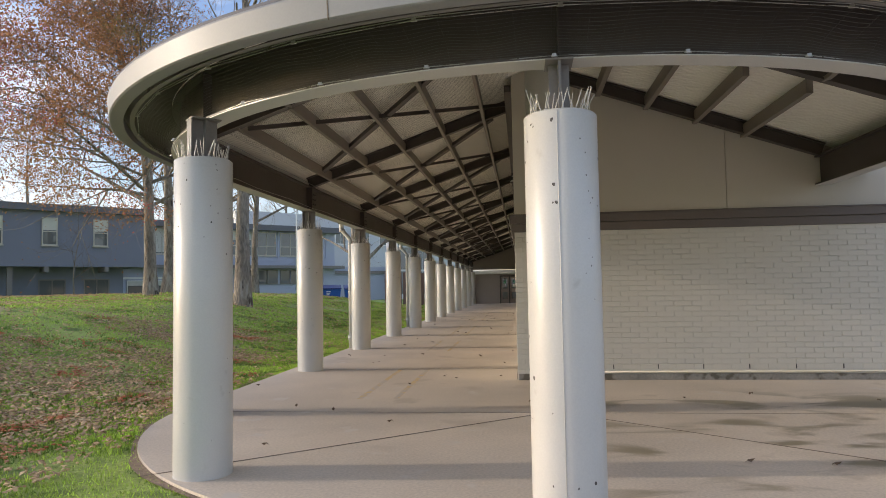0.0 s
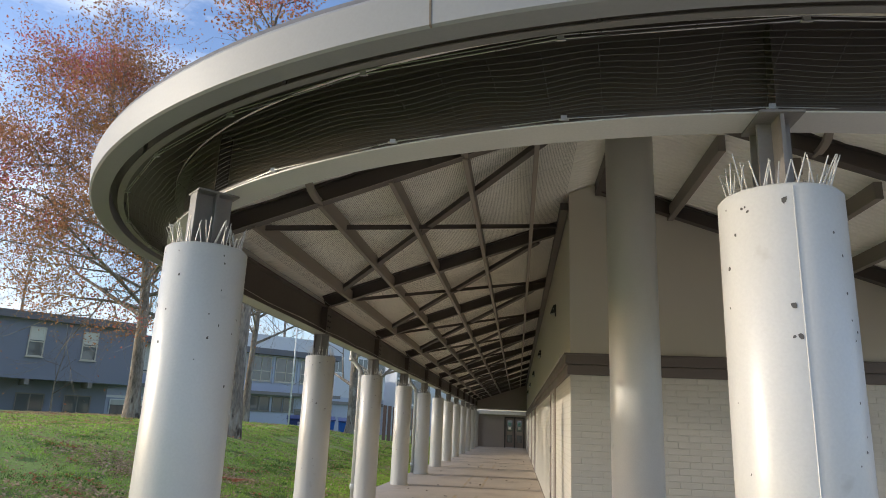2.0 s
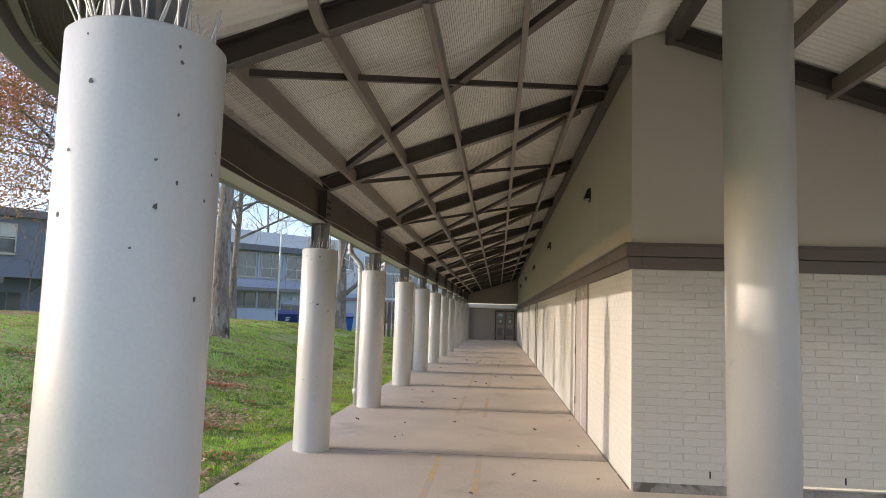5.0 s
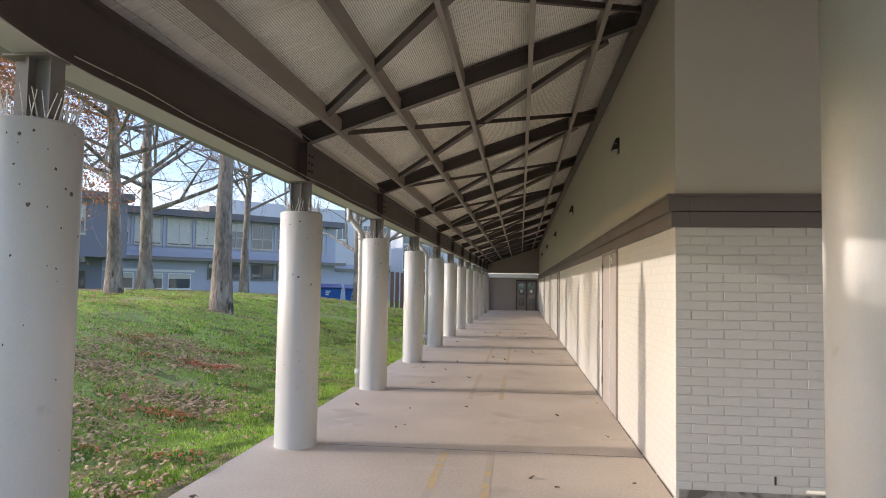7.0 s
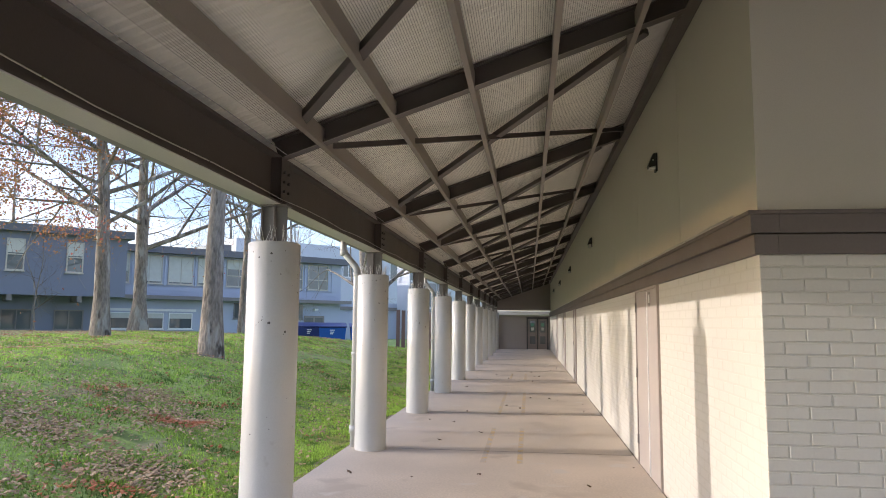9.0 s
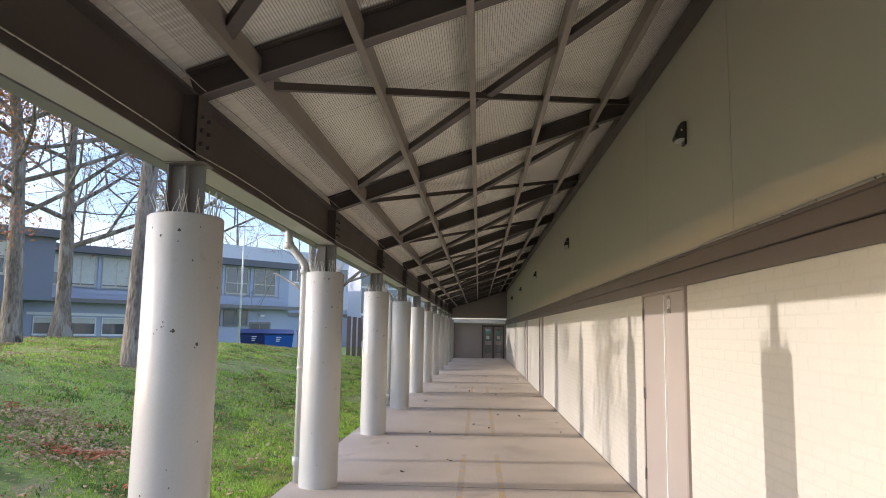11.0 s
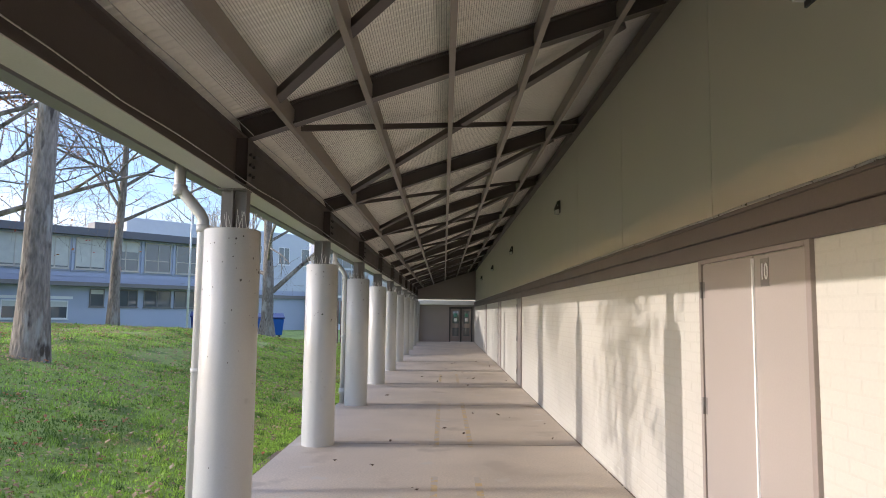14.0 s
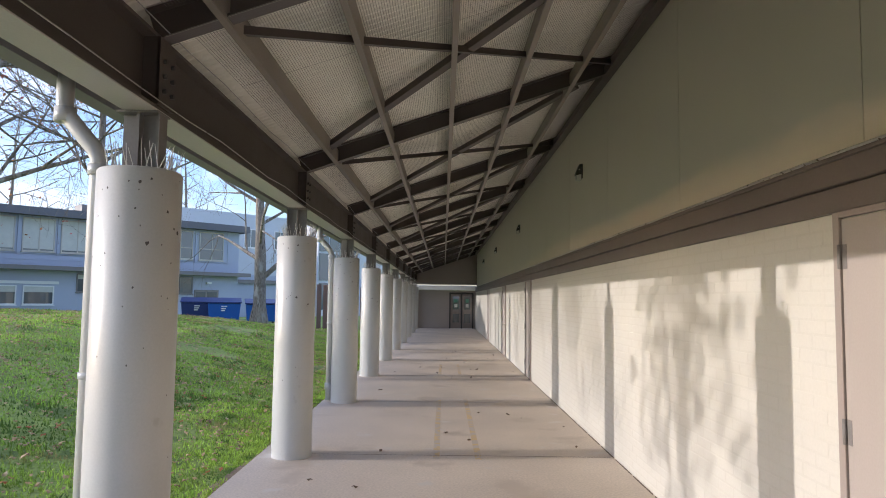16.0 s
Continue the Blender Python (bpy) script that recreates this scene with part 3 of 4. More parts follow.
def wire(bm, pts, r):
    tube(bm, pts, [r] * len(pts), 4, False)


# bird net between the eaves beam and the soffit round the end
bm = bmesh.new()
NETROWS = 15
net = []
lo_p, hi_p = end_path(0.09, 176, 364, 260, False), end_path(0.38, 176, 364, 260, False)
for r_ in range(NETROWS + 1):
    f = r_ / NETROWS
    sag = 0.05 * math.sin(math.pi * f)
    row = []
    for i, (l_, h_) in enumerate(zip(lo_p, hi_p)):
        wob = 0.012 * math.sin(i * 0.5 + 1.3 * math.sin(i * 0.11)) * math.sin(math.pi * f)
        row.append((l_[0] + (h_[0] - l_[0]) * f - l_[2] * sag, l_[1] + (h_[1] - l_[1]) * f - l_[3] * sag, 2.69 + 0.165 * f + wob))
    net.append(row)
    wire(bm, row, 0.0013)
for i in range(0, len(lo_p), 4):
    wire(bm, [net[r_][i] for r_ in range(0, NETROWS + 1, 3)], 0.0006)
bird_net = tagged(part("bird_net", bm, M_NETL), "fine dark bird netting stretched under the eaves", "netting", kind="stuff")
cables = thing("net_cable", "thin steel cables with clips edging the bird net", "cable")
# straight runs of cable from clip to clip
CLIP_STEP = 11.1
for off, z, first, rad in ((0.097, 2.682, 180.0, 0.003), (0.388, 2.858, 180.4, 0.0035), (0.392, 2.872, 180.4, 0.003)):
    pth = [end_path(off, a, a + 1, 1, False)[0] for a in [first + CLIP_STEP * i for i in range(17)]]
    bm = bmesh.new()
    wire(bm, [(x, y, z) for x, y, _, _ in pth], rad)
    part("cable", bm, M_WIRE, cables)
    if rad != 0.003 or off < 0.1:
        for x, y, nx, ny in pth:
            bm = bmesh.new()
            box(bm, x - 0.012, x + 0.012, y - 0.006, y + 0.006, z - 0.008, z + 0.012)
            part("clip", bm, M_METAL, cables)
            bm = bmesh.new()
            tube(bm, [(x - 0.02, y, z - 0.004), (x + 0.02, y, z - 0.004)], [0.005, 0.005], 6)
            part("turnbuckle", bm, M_METAL, cables)
bm = bmesh.new()
sweep(bm, end_path(0, steps=120), [(0.40, 2.872), (0.44, 2.872), (0.44, 2.876), (0.40, 2.876)])
part("net_rail", bm, M_STUB, gutter, "thin grey flat bar that carries the bird net")
for i in range(10):
    x, y, nx, ny = end_path(0.42, 186 + 18.5 * i, 187 + 18.5 * i, 1, False)[0]
    bm = bmesh.new()
    box(bm, x - 0.008, x + 0.008, y - 0.008, y + 0.008, 2.876, 2.962)
    part("hanger", bm, M_STUB, gutter)
for x, z in ((ROW_X + 0.125, BEAM_Z + 0.03), (ROW_X + 0.13, BEAM_Z + BEAM_H + 0.02)):
    bm = bmesh.new()
    wire(bm, [(x + 0.006 * math.sin(i * 2.7), 6.7 + i * 0.6, z + 0.010 * math.sin(i * 1.9)) for i in range(70)], 0.004)
    part("cable", bm, M_WIRE, cables)
# ceiling net: fine cords just under the purlins
bm = bmesh.new()
verts_, faces_ = [], []


def cord(p, q, w):
    p, q = Vector(p), Vector(q)
    s_ = (q - p).normalized().cross(Vector((-SLOPE, 0, 1)).normalized()) * w
    k = len(verts_)
    verts_.extend([p - s_, p + s_, q + s_, q - s_])
    faces_.append((k, k + 1, k + 2, k + 3))


x = -3.36
while x < -0.03:
    for k in range(7):
        cord((x, ROW_Y + BAY * k + 0.06, roof_z(x) - 0.03), (x, ROW_Y + BAY * (k + 1) - 0.06, roof_z(x) - 0.03), 0.0014)
    x += 0.017
y = ROW_Y + 0.1
while y < 33.0:
    cord((-3.36, y, roof_z(-3.36) - 0.03), (-0.04, y, roof_z(-0.04) - 0.03), 0.0006)
    y += 0.034
# hems laced along the rafters' lower flanges and one lap in every bay
for k in range(0, 8):
    for q, w in ((-0.06, 0.003), (-0.072, 0.0016), (0.06, 0.002)):
        cord((-3.36, ROW_Y + BAY * k + q, raft_z(-3.36) - 0.006), (-0.04, ROW_Y + BAY * k + q, raft_z(-0.04) - 0.006), w)
    cord((-3.36, ROW_Y + BAY * k + 1.3, roof_z(-3.36) - 0.034), (-0.04, ROW_Y + BAY * k + 1.42, roof_z(-0.04) - 0.034), 0.003)
bm.free()
me = bpy.data.meshes.new("ceiling_net")
me.from_pydata([tuple(v) for v in verts_], [], faces_)
me.materials.append(M_NET)
tagged(new("ceiling_net", me), "fine bird netting stretched under the roof deck", "netting", kind="stuff")


# ---- columns ----
def spikes(bm, seed, r=0.17):
    rnd = random.Random(seed)
    for i in range(46):
        a = 2 * math.pi * i / 46 + rnd.uniform(-0.1, 0.1)
        rr = r * rnd.uniform(0.82, 1.06)
        b = Vector((rr * math.cos(a), rr * math.sin(a), COL_H))
        lean = rnd.uniform(-0.25, 0.5)
        side = rnd.uniform(-0.3, 0.3)
        tip = b + Vector((math.cos(a) * lean - math.sin(a) * side, math.sin(a) * lean + math.cos(a) * side, 1)).normalized() * rnd.uniform(0.10, 0.15)
        tube(bm, [b, tip], [0.0034, 0.0022], 4, False)


def column(seed):
    col = thing("column", "cream painted round column with paint chips and a ring of bird spikes", "column", "columns of the walkway")
    bm = bmesh.new()
    n_ = 48
    prof = [(COL_R, -0.05), (COL_R, 1.2), (COL_R, COL_H - 0.012), (COL_R - 0.012, COL_H), (0.0, COL_H)]
    rings = [[bm.verts.new((r * math.cos(2 * math.pi * i / n_), r * math.sin(2 * math.pi * i / n_), z)) for i in range(n_)] for r, z in prof[:-1]]
    for a, b in zip(rings, rings[1:]):
        for i in range(n_):
            bm.faces.new((a[i], a[(i + 1) % n_], b[(i + 1) % n_], b[i])).smooth = True
    bm.faces.new(rings[-1])
    part("shaft", bm, M_COL, col)
    # seam and paint chips
    bm = bmesh.new()
    a = radians(172)
    tube(bm, [(COL_R * math.cos(a), COL_R * math.sin(a), 0), (COL_R * math.cos(a), COL_R * math.sin(a), COL_H - 0.015)], [0.0028, 0.0028], 6)
    if seed == 4:
        part("seam", bm, M_COL, col)
    rnd = random.Random(seed)
    bm = bmesh.new()
    for i in range(60):
        a, z = rnd.uniform(0, 2 * math.pi), rnd.choice((rnd.uniform(0.2, 2.3), rnd.uniform(1.6, 2.3)))
        s_ = rnd.choice((0.0035, 0.004, 0.005, 0.006, 0.009)) * rnd.uniform(0.7, 1.2)
        c = []
        for j in range(7):
            b = 2 * math.pi * j / 7
            q = s_ * rnd.uniform(0.6, 1.3)
            aa = a + q * math.cos(b) / COL_R
            c.append(bm.verts.new(((COL_R + 0.0012) * math.cos(aa), (COL_R + 0.0012) * math.sin(aa), z + q * 1.2 * math.sin(b))))
        bm.faces.new(c)
    part("chipped_paint", bm, M_SPOT, col, "small dark chips in the paint")
    bm = bmesh.new()
    h0, h1 = COL_H - 0.01, BEAM_Z - 0.012
    box(bm, -0.1, 0.1, -0.007, 0.007, h0, h1)
    box(bm, -0.007, 0.007, -0.06, -0.007, h0, h1)
    box(bm, -0.007, 0.007, 0.007, 0.06, h0, h1)
    box(bm, 0.1, 0.11, -0.05, 0.05, h0, h1)
    part("steel_stub", bm, M_STUB, col, "grey painted steel stub with crossed plates")
    bm = bmesh.new()
    box(bm, -0.112, 0.112, -0.08, 0.08, BEAM_Z - 0.019, BEAM_Z - 0.009)
    part("cap_plate", bm, M_STUB, col)
    bm = bmesh.new()
    spikes(bm, seed)
    part("spike_strip", bm, M_SPIKE, col, "thin steel bird spikes")
    return col


masters = [column(i + 3) for i in range(3)]
places = [(-2.30, 4.24, 225), (0.33, 3.35, 90), (2 * CX + 2.30, 4.24, 135), (CX + EA, ROW_Y, 0)] + [(ROW_X + {1: 0.03, 2: -0.015}.get(k, 0.0), ROW_Y + BAY * k, 0) for k in range(12)]
for i, (x, y, turn) in enumerate(places):
    if i < 3:
        masters[i].matrix_basis = pose(x, y, 0, 0, 0, turn)
    else:
        copy_thing(masters[2 * (i % 2)], pose(x, y, 0, 0, 0, 180 * (i % 2)))
# tall post at the centre of the rounded end
post = thing("post", "plain cream painted round post up to the roof apex", "post", at=(0.39, 6.97, 0))
bm = bmesh.new()
tube(bm, [(0, 0, -0.05), (0, 0, 2), (0, 0, APEX_R - 0.06)], [0.217] * 3, 48)
part("shaft", bm, M_COL, post)
bm = bmesh.new()
box(bm, -0.24, 0.24, -0.24, 0.24, APEX_R - 0.06, APEX_R)
part("cap_plate", bm, M_STEEL, post)


# downpipes on every second column
def downpipe():
    dp = thing("downpipe", "cream painted round downpipe strapped beside a column", "downpipe", "downpipes of the walkway")
    bm = bmesh.new()
    r = 0.045
    tube(bm, [(-0.20, 0, 2.9), (-0.20, 0, 2.72), (-0.185, 0, 2.66), (-0.03, 0, 2.48), (0, 0, 2.42), (0, 0, 2.3), (0, 0, 0.02)], [r] * 7, 14)
    part("pipe", bm, M_COL, dp)
    for z, h, q in ((0.2, 0.1, 0.062), (1.25, 0.035, 0.052), (2.33, 0.06, 0.054)):
        bm = bmesh.new()
        tube(bm, [(0, 0, z), (0, 0, z + h)], [q, q], 14)
        part("collar", bm, M_COL, dp)
    bm = bmesh.new()
    box(bm, -0.02, 0.14, -0.012, 0.012, 1.255, 1.28)
    part("strap", bm, M_METAL, dp)
    bm = bmesh.new()
    tube(bm, [(-0.195, 0, 2.62), (-0.195, 0, 2.70)], [0.056, 0.056], 14)
    part("elbow_collar", bm, M_COL, dp)
    return dp


dp0 = downpipe()
dp0.matrix_basis = pose(ROW_X - 0.262, ROW_Y + 2 * BAY + 0.04, 0)
for k in (4, 6, 8, 10):
    copy_thing(dp0, pose(ROW_X - 0.262, ROW_Y + k * BAY + 0.04, 0))


# ---- doors ----
def digit_text(name, text, size, loc, rot, mat, parent):
    cu = bpy.data.curves.new(name, 'FONT')
    cu.body, cu.size, cu.extrude, cu.align_x, cu.align_y = text, size, 0.002, 'CENTER', 'CENTER'
    ob = new(name, cu)
    cu.materials.append(mat)
    ob.location, ob.rotation_euler, ob.scale = loc, rot, (0.68, 1, 1)
    ob.parent = parent
    return ob


def wall_door(number, y0, y1, leaves, knob=False, plate=False, top_=2.09):
    d = thing("door_%d" % number, "closed taupe painted flush metal door with visible hinges", "door", kind="structure")
    bm = bmesh.new()
    f = 0.05
    box(bm, -0.022, 0.03, y0 - f, y0, 0.0, top_ + f * 0.6)
    box(bm, -0.022, 0.03, y1, y1 + f, 0.0, top_ + f * 0.6)
    box(bm, -0.0215, 0.03, y0, y1, top_, top_ + f * 0.6)
    part("door_frame", bm, M_DOORF, d, bevel=0.003)
    edges = [y0] + [y0 + (y1 - y0) * s for s in leaves] + [y1]
    for a, b in zip(edges, edges[1:]):
        bm = bmesh.new()
        box(bm, -0.012, 0.02, a + 0.006, b - 0.006, 0.012, top_ - 0.006)
        leaf = part("leaf", bm, M_DOOR, d, bevel=0.003)
    for z in (0.25, 1.05, 1.85):
        bm = bmesh.new()
        box(bm, -0.0135, -0.0125, y1 - 0.045, y1 - 0.008, z, z + 0.115)
        tube(bm, [(-0.0235, y1 - 0.002, z), (-0.0235, y1 - 0.002, z + 0.115)], [0.009, 0.009], 10)
        part("hinge", bm, M_STUB, d)
    if len(edges) > 2:
        bm = bmesh.new()
        box(bm, -0.022, -0.012, edges[1] - 0.014, edges[1] + 0.006, 0.02, top_ - 0.02)
        part("astragal", bm, M_WHITE, d, "pale edge strip between the leaves")
    if knob:
        bm = bmesh.new()
        tube(bm, [(-0.02, y0 + 0.12, 0.95), (-0.05, y0 + 0.12, 0.95), (-0.08, y0 + 0.12, 0.95)], [0.012, 0.014, 0.03], 12)
        part("knob", bm, M_METAL, d)
    if plate:
        bm = bmesh.new()
        py = edges[1] - 0.15
        box(bm, -0.016, -0.0125, py - 0.05, py + 0.05, 1.90, 2.06)
        sign = part("sign_plate", bm, M_SIGN, d, "small dark plate with white number 10")
        digit_text("number", "10", 0.135, (-0.0175, py, 1.98), (radians(90), 0, radians(-90)), M_WHITE, d)
    return d


wall_door(1, 12.44, 13.83, (0.43,), plate=True)
wall_door(2, 25.15, 26.05, ())
wall_door(3, 31.0, 31.95, (), knob=True)
wall_door(4, 38.4, 39.3, ())

# glazed double door in the end wall
d = thing("door_5", "dark framed double door with small glass panes and notices", "door", kind="structure")
bm = bmesh.new()
for x in (-1.52, -0.85, -0.2):
    box(bm, x, x + 0.08, END_Y - 0.03, END_Y + 0.1, 0, 2.08)
box(bm, -1.44, -0.2, END_Y - 0.028, END_Y + 0.1, 1.98, 2.08)
part("door_frame", bm, M_DARK, d)
for x in (-1.44, -0.77):
    w = 0.57 if x > -1 else 0.59
    bm = bmesh.new()
    box(bm, x, x + w, END_Y + 0.01, END_Y + 0.06, 0.02, 1.98)
    leaf = part("leaf", bm, M_DOORF, d, "taupe door leaf")
    for z0, z1 in ((0.35, 0.85), (1.1, 1.85)):
        bm = bmesh.new()
        box(bm, x + 0.12, x + w - 0.1, END_Y - 0.002, END_Y + 0.008, z0, z1)
        part("pane", bm, M_GLASS, d)
    for z in (1.22, 1.5):
        bm = bmesh.new()
        box(bm, x + 0.2, x + w - 0.2, END_Y - 0.008, END_Y - 0.004, z, z + 0.2)
        part("notice", bm, M_GREEN if z > 1.4 else M_WHITE, d, "paper notice on the glass")
    bm = bmesh.new()
    hx = x + w - 0.05 if x < -1 else x + 0.05
    tube(bm, [(hx, END_Y - 0.06, 0.9), (hx, END_Y - 0.06, 1.25)], [0.012, 0.012], 8)
    part("door_handle", bm, M_METAL, d)


# ---- wall lamps ----
def wall_lamp(low):
    w = thing("wall_lamp", "small black wall lamp with a pale lens on the upper wall", "wall lamp", "wall lamps")
    bm = bmesh.new()
    box(bm, -0.018, 0.0, -0.05, 0.05, -0.1, 0.1)
    part("back_plate", bm, M_DARK, w, bevel=0.005)
    bm = bmesh.new()
    prof = ((-0.018, 0.098), (-0.045, 0.09), (-0.095, -0.035), (-0.09, -0.06), (-0.018, -0.04))
    s0, s1 = [[bm.verts.new((x, q, z)) for x, z in prof] for q in (-0.055, 0.055)]
    bm.faces.new(s0)
    bm.faces.new(s1[::-1])
    for i in range(5):
        bm.faces.new((s0[i], s1[i], s1[(i + 1) % 5], s0[(i + 1) % 5]))
    part("hood", bm, M_DARK, w, bevel=0.005)
    bm = bmesh.new()
    box(bm, -0.082, -0.018, -0.05, 0.05, low, -0.045)
    part("lens", bm, M_LENS, w, bevel=0.008)
    bm = bmesh.new()
    tube(bm, [(-0.045, -0.0552, 0.02), (-0.045, -0.059, 0.02)], [0.009, 0.008], 8)
    part("photocell", bm, M_LENS, w, "small pale photocell")
    return w


wl0 = wall_lamp(-0.072)
wl0.matrix_basis = pose(-0.001, 12.31, 3.40)
wl1 = wall_lamp(-0.125)
wl1.matrix_basis = pose(-0.001, 19.8, 3.44)
for y in (27.3, 34.6, 41.9):
    copy_thing(wl1, pose(-0.001, y, 3.44))
# conduit and weep slots at the foot of the front wall
bm = bmesh.new()
tube(bm, [(0.95, WALL_Y - 0.022, 0.115), (14, WALL_Y - 0.022, 0.115)], [0.014, 0.014], 8)
tagged(part("conduit", bm, M_JOINT), "thin cream conduit along the foot of the brick wall", "conduit")
bm = bmesh.new()
box(bm, 0.02, 15.9, WALL_Y - 0.012, WALL_Y + 0.002, 0.0, 0.088)
tagged(part("baseboard", bm, M_PLINTH, bevel=0.003), "dirty grey concrete plinth at the foot of the wall", "plinth", kind="structure")
for i in range(16):
    bm = bmesh.new()
    x = 0.735 + i * 0.6125
    box(bm, x - 0.006, x + 0.006, WALL_Y - 0.004, WALL_Y + 0.01, 0.152, 0.215)
    part("weep_slot", bm, M_DARK, wall_lower)
# cable clipped along the top of the band
bm = bmesh.new()
wire(bm, [(-0.085, WALL_Y + 0.2 + i * 0.5, 2.375 + 0.004 * math.sin(i * 2.1)) for i in range(80)], 0.008)
tagged(part("wall_cable", bm, M_WIRE), "thin grey cable running along the wall band", "cable")


# ---- trees ----
def limb(bm, rnd, p, d, length, r, depth, tips, sides, droop=0.0, minr=0.006):
    pts, radii = [p.copy()], [r]
    n_ = 4 if depth > 1 else 3
    for i in range(n_):
        d = (d + Vector((rnd.uniform(-1, 1), rnd.uniform(-1, 1), rnd.uniform(-0.5, 0.7) - droop)) * 0.19).normalized()
        p = p + d * length / n_
        pts.append(p.copy())
        radii.append(max(minr * 0.7, r * (1 - 0.62 * (i + 1) / n_)))
    tube(bm, pts, radii, sides, False)
    tips.append((p.copy(), d.copy()))
    if depth == 0 or r < minr:
        return
    kids = rnd.randint(3, 4) if depth > 1 else rnd.randint(2, 4)
    for k in range(kids):
        i = rnd.randint(1, n_)
        a = rnd.uniform(0, 2 * math.pi)
        s = d.cross(Vector((math.cos(a), math.sin(a), 0.3))).normalized()
        nd = (d * rnd.uniform(0.5, 1.0) + s * rnd.uniform(0.5, 0.95)).normalized()
        limb(bm, rnd, pts[i], nd, length * rnd.uniform(0.5, 0.75), radii[i] * rnd.uniform(0.55, 0.8), depth - 1, tips, max(3, sides - 2), droop, minr)


def tree(label, x, y, seed, height, r, fork, limbs, spread, leaves=0, depth=3, leafsize=0.09, lean=(0, 0), limb_len=None, leaf_mat=None, twist=0.0, minr=0.006, leaf_band=(0, 99), leaf_east=99, leaf_north=99):
    rnd = random.Random(seed)
    t = thing("tree", label, "tree", at=(x, y, ground_z(x, y) - 0.08))
    bm = bmesh.new()
    pts, radii = [], []
    n_ = 9
    for i in range(n_ + 1):
        f = i / n_
        flare = 1 + 0.45 * math.exp(-f * height / 0.35)
        pts.append(Vector((lean[0] * f ** 3 + 0.10 * math.sin(f * 5 + seed) * f * 2, lean[1] * f ** 3 + 0.1 * math.cos(f * 4 + seed) * f, f * height)))
        radii.append(r * flare * (1 - 0.72 * f) * (1 + 0.07 * math.sin(i * 2.3 + seed)))
    tube(bm, pts, radii, 14, False)
    part("trunk", bm, M_BARK, t)
    tips = []
    L = limb_len or height * 0.36
    for k in range(limbs):
        bm = bmesh.new()
        f = fork + (0.97 - fork) * (k + rnd.uniform(0, 0.6)) / limbs
        i = min(n_ - 1, int(f * n_))
        q = f * n_ - i
        p = pts[i].lerp(pts[i + 1], q)
        a = k * 2.4 + rnd.uniform(-0.5, 0.5) + twist
        up_ = rnd.uniform(0.25, 0.9) / spread
        d_ = Vector((math.cos(a), math.sin(a), up_)).normalized()
        limb(bm, rnd, p, d_, L * (1.15 - 0.6 * (f - fork) / (1 - fork)), radii[i] * rnd.uniform(0.32, 0.5), depth, tips, 7, 0.03, minr)
        part("limb", bm, M_TWIG if r < 0.13 else M_BARK, t)
    bm = bmesh.new()
    limb(bm, rnd, pts[-1], Vector((0, 0, 1)), L * 0.6, radii[-1], depth, tips, 6, 0, minr)
    part("limb", bm, M_TWIG if r < 0.13 else M_BARK, t)
    if leaves:
        vs, fs = [], []
        use = [tp for tp in tips if leaf_band[0] <= tp[0].z <= leaf_band[1] and tp[0].x < leaf_east and tp[0].y < leaf_north]
        for k in range(leaves):
            tp, d_ = use[rnd.randrange(len(use))]
            c = tp + Vector((rnd.gauss(0, 0.34), rnd.gauss(0, 0.34), rnd.gauss(-0.05, 0.26)))
            u = Vector((rnd.uniform(-1, 1), rnd.uniform(-1, 1), rnd.uniform(-1, 1))).normalized()
            w = u.cross(Vector((rnd.uniform(-1, 1), rnd.uniform(-1, 1), rnd.uniform(-1, 1)))).normalized()
            s_ = leafsize * rnd.uniform(0.6, 1.3)
            i = len(vs)
            vs.extend([tuple(c - u * s_), tuple(c + w * s_ * 0.55), tuple(c + u * s_), tuple(c - w * s_ * 0.55)])
            fs.append((i, i + 1, i + 2, i + 3))
        me_ = bpy.data.meshes.new("crown")
        me_.from_pydata(vs, [], fs)
        me_.materials.append(leaf_mat or M_AUTUMN)
        ob = new("crown", me_)
        ob.parent = t
        tagged(ob, "sparse orange and red autumn leaves", kind="stuff")
    return t


tree("tall bare tree with a thick ridged brown trunk on the mound", -9.15, 21.15, 11, 13, 0.25, 0.42, 9, 1.0, limb_len=3.6, leaves=3000, leafsize=0.06, leaf_band=(13.0, 99))
tree("slender bare tree with fine spreading branches", -13.85, 33.8, 5, 11, 0.19, 0.34, 16, 1.0, limb_len=3.8, depth=4, minr=0.008)
tree("autumn tree with a grey trunk and orange-red leaves", -14.1, 24.1, 23, 11.4, 0.235, 0.29, 24, 1.25, leaves=76000, limb_len=5.0, depth=4, minr=0.005, leafsize=0.05, leaf_band=(2.9, 99), lean=(-2.0, -1.2), leaf_east=1.7, leaf_north=2.4)
tree("half bare tree with heavy low limbs and pale bark", -17.15, 31.1, 8, 12, 0.29, 0.28, 17, 1.5, leaves=1600, limb_len=5.0, depth=4, leafsize=0.055)
tree("bare forked tree beside the blue bins", -11.85, 47.6, 14, 11.5, 0.38, 0.22, 9, 0.9, limb_len=5.0, depth=4)
tree("small autumn tree with thinning orange leaves on the mound", -16.5, 14.6, 31, 4.3, 0.09, 0.5, 7, 0.8, leaves=560, limb_len=0.95, depth=2, leafsize=0.10, leaf_band=(2.9, 99))
tree("young pale sapling in front of the wing", -25.6, 36.0, 41, 4.2, 0.05, 0.3, 8, 0.7, limb_len=1.4, depth=2, minr=0.004)
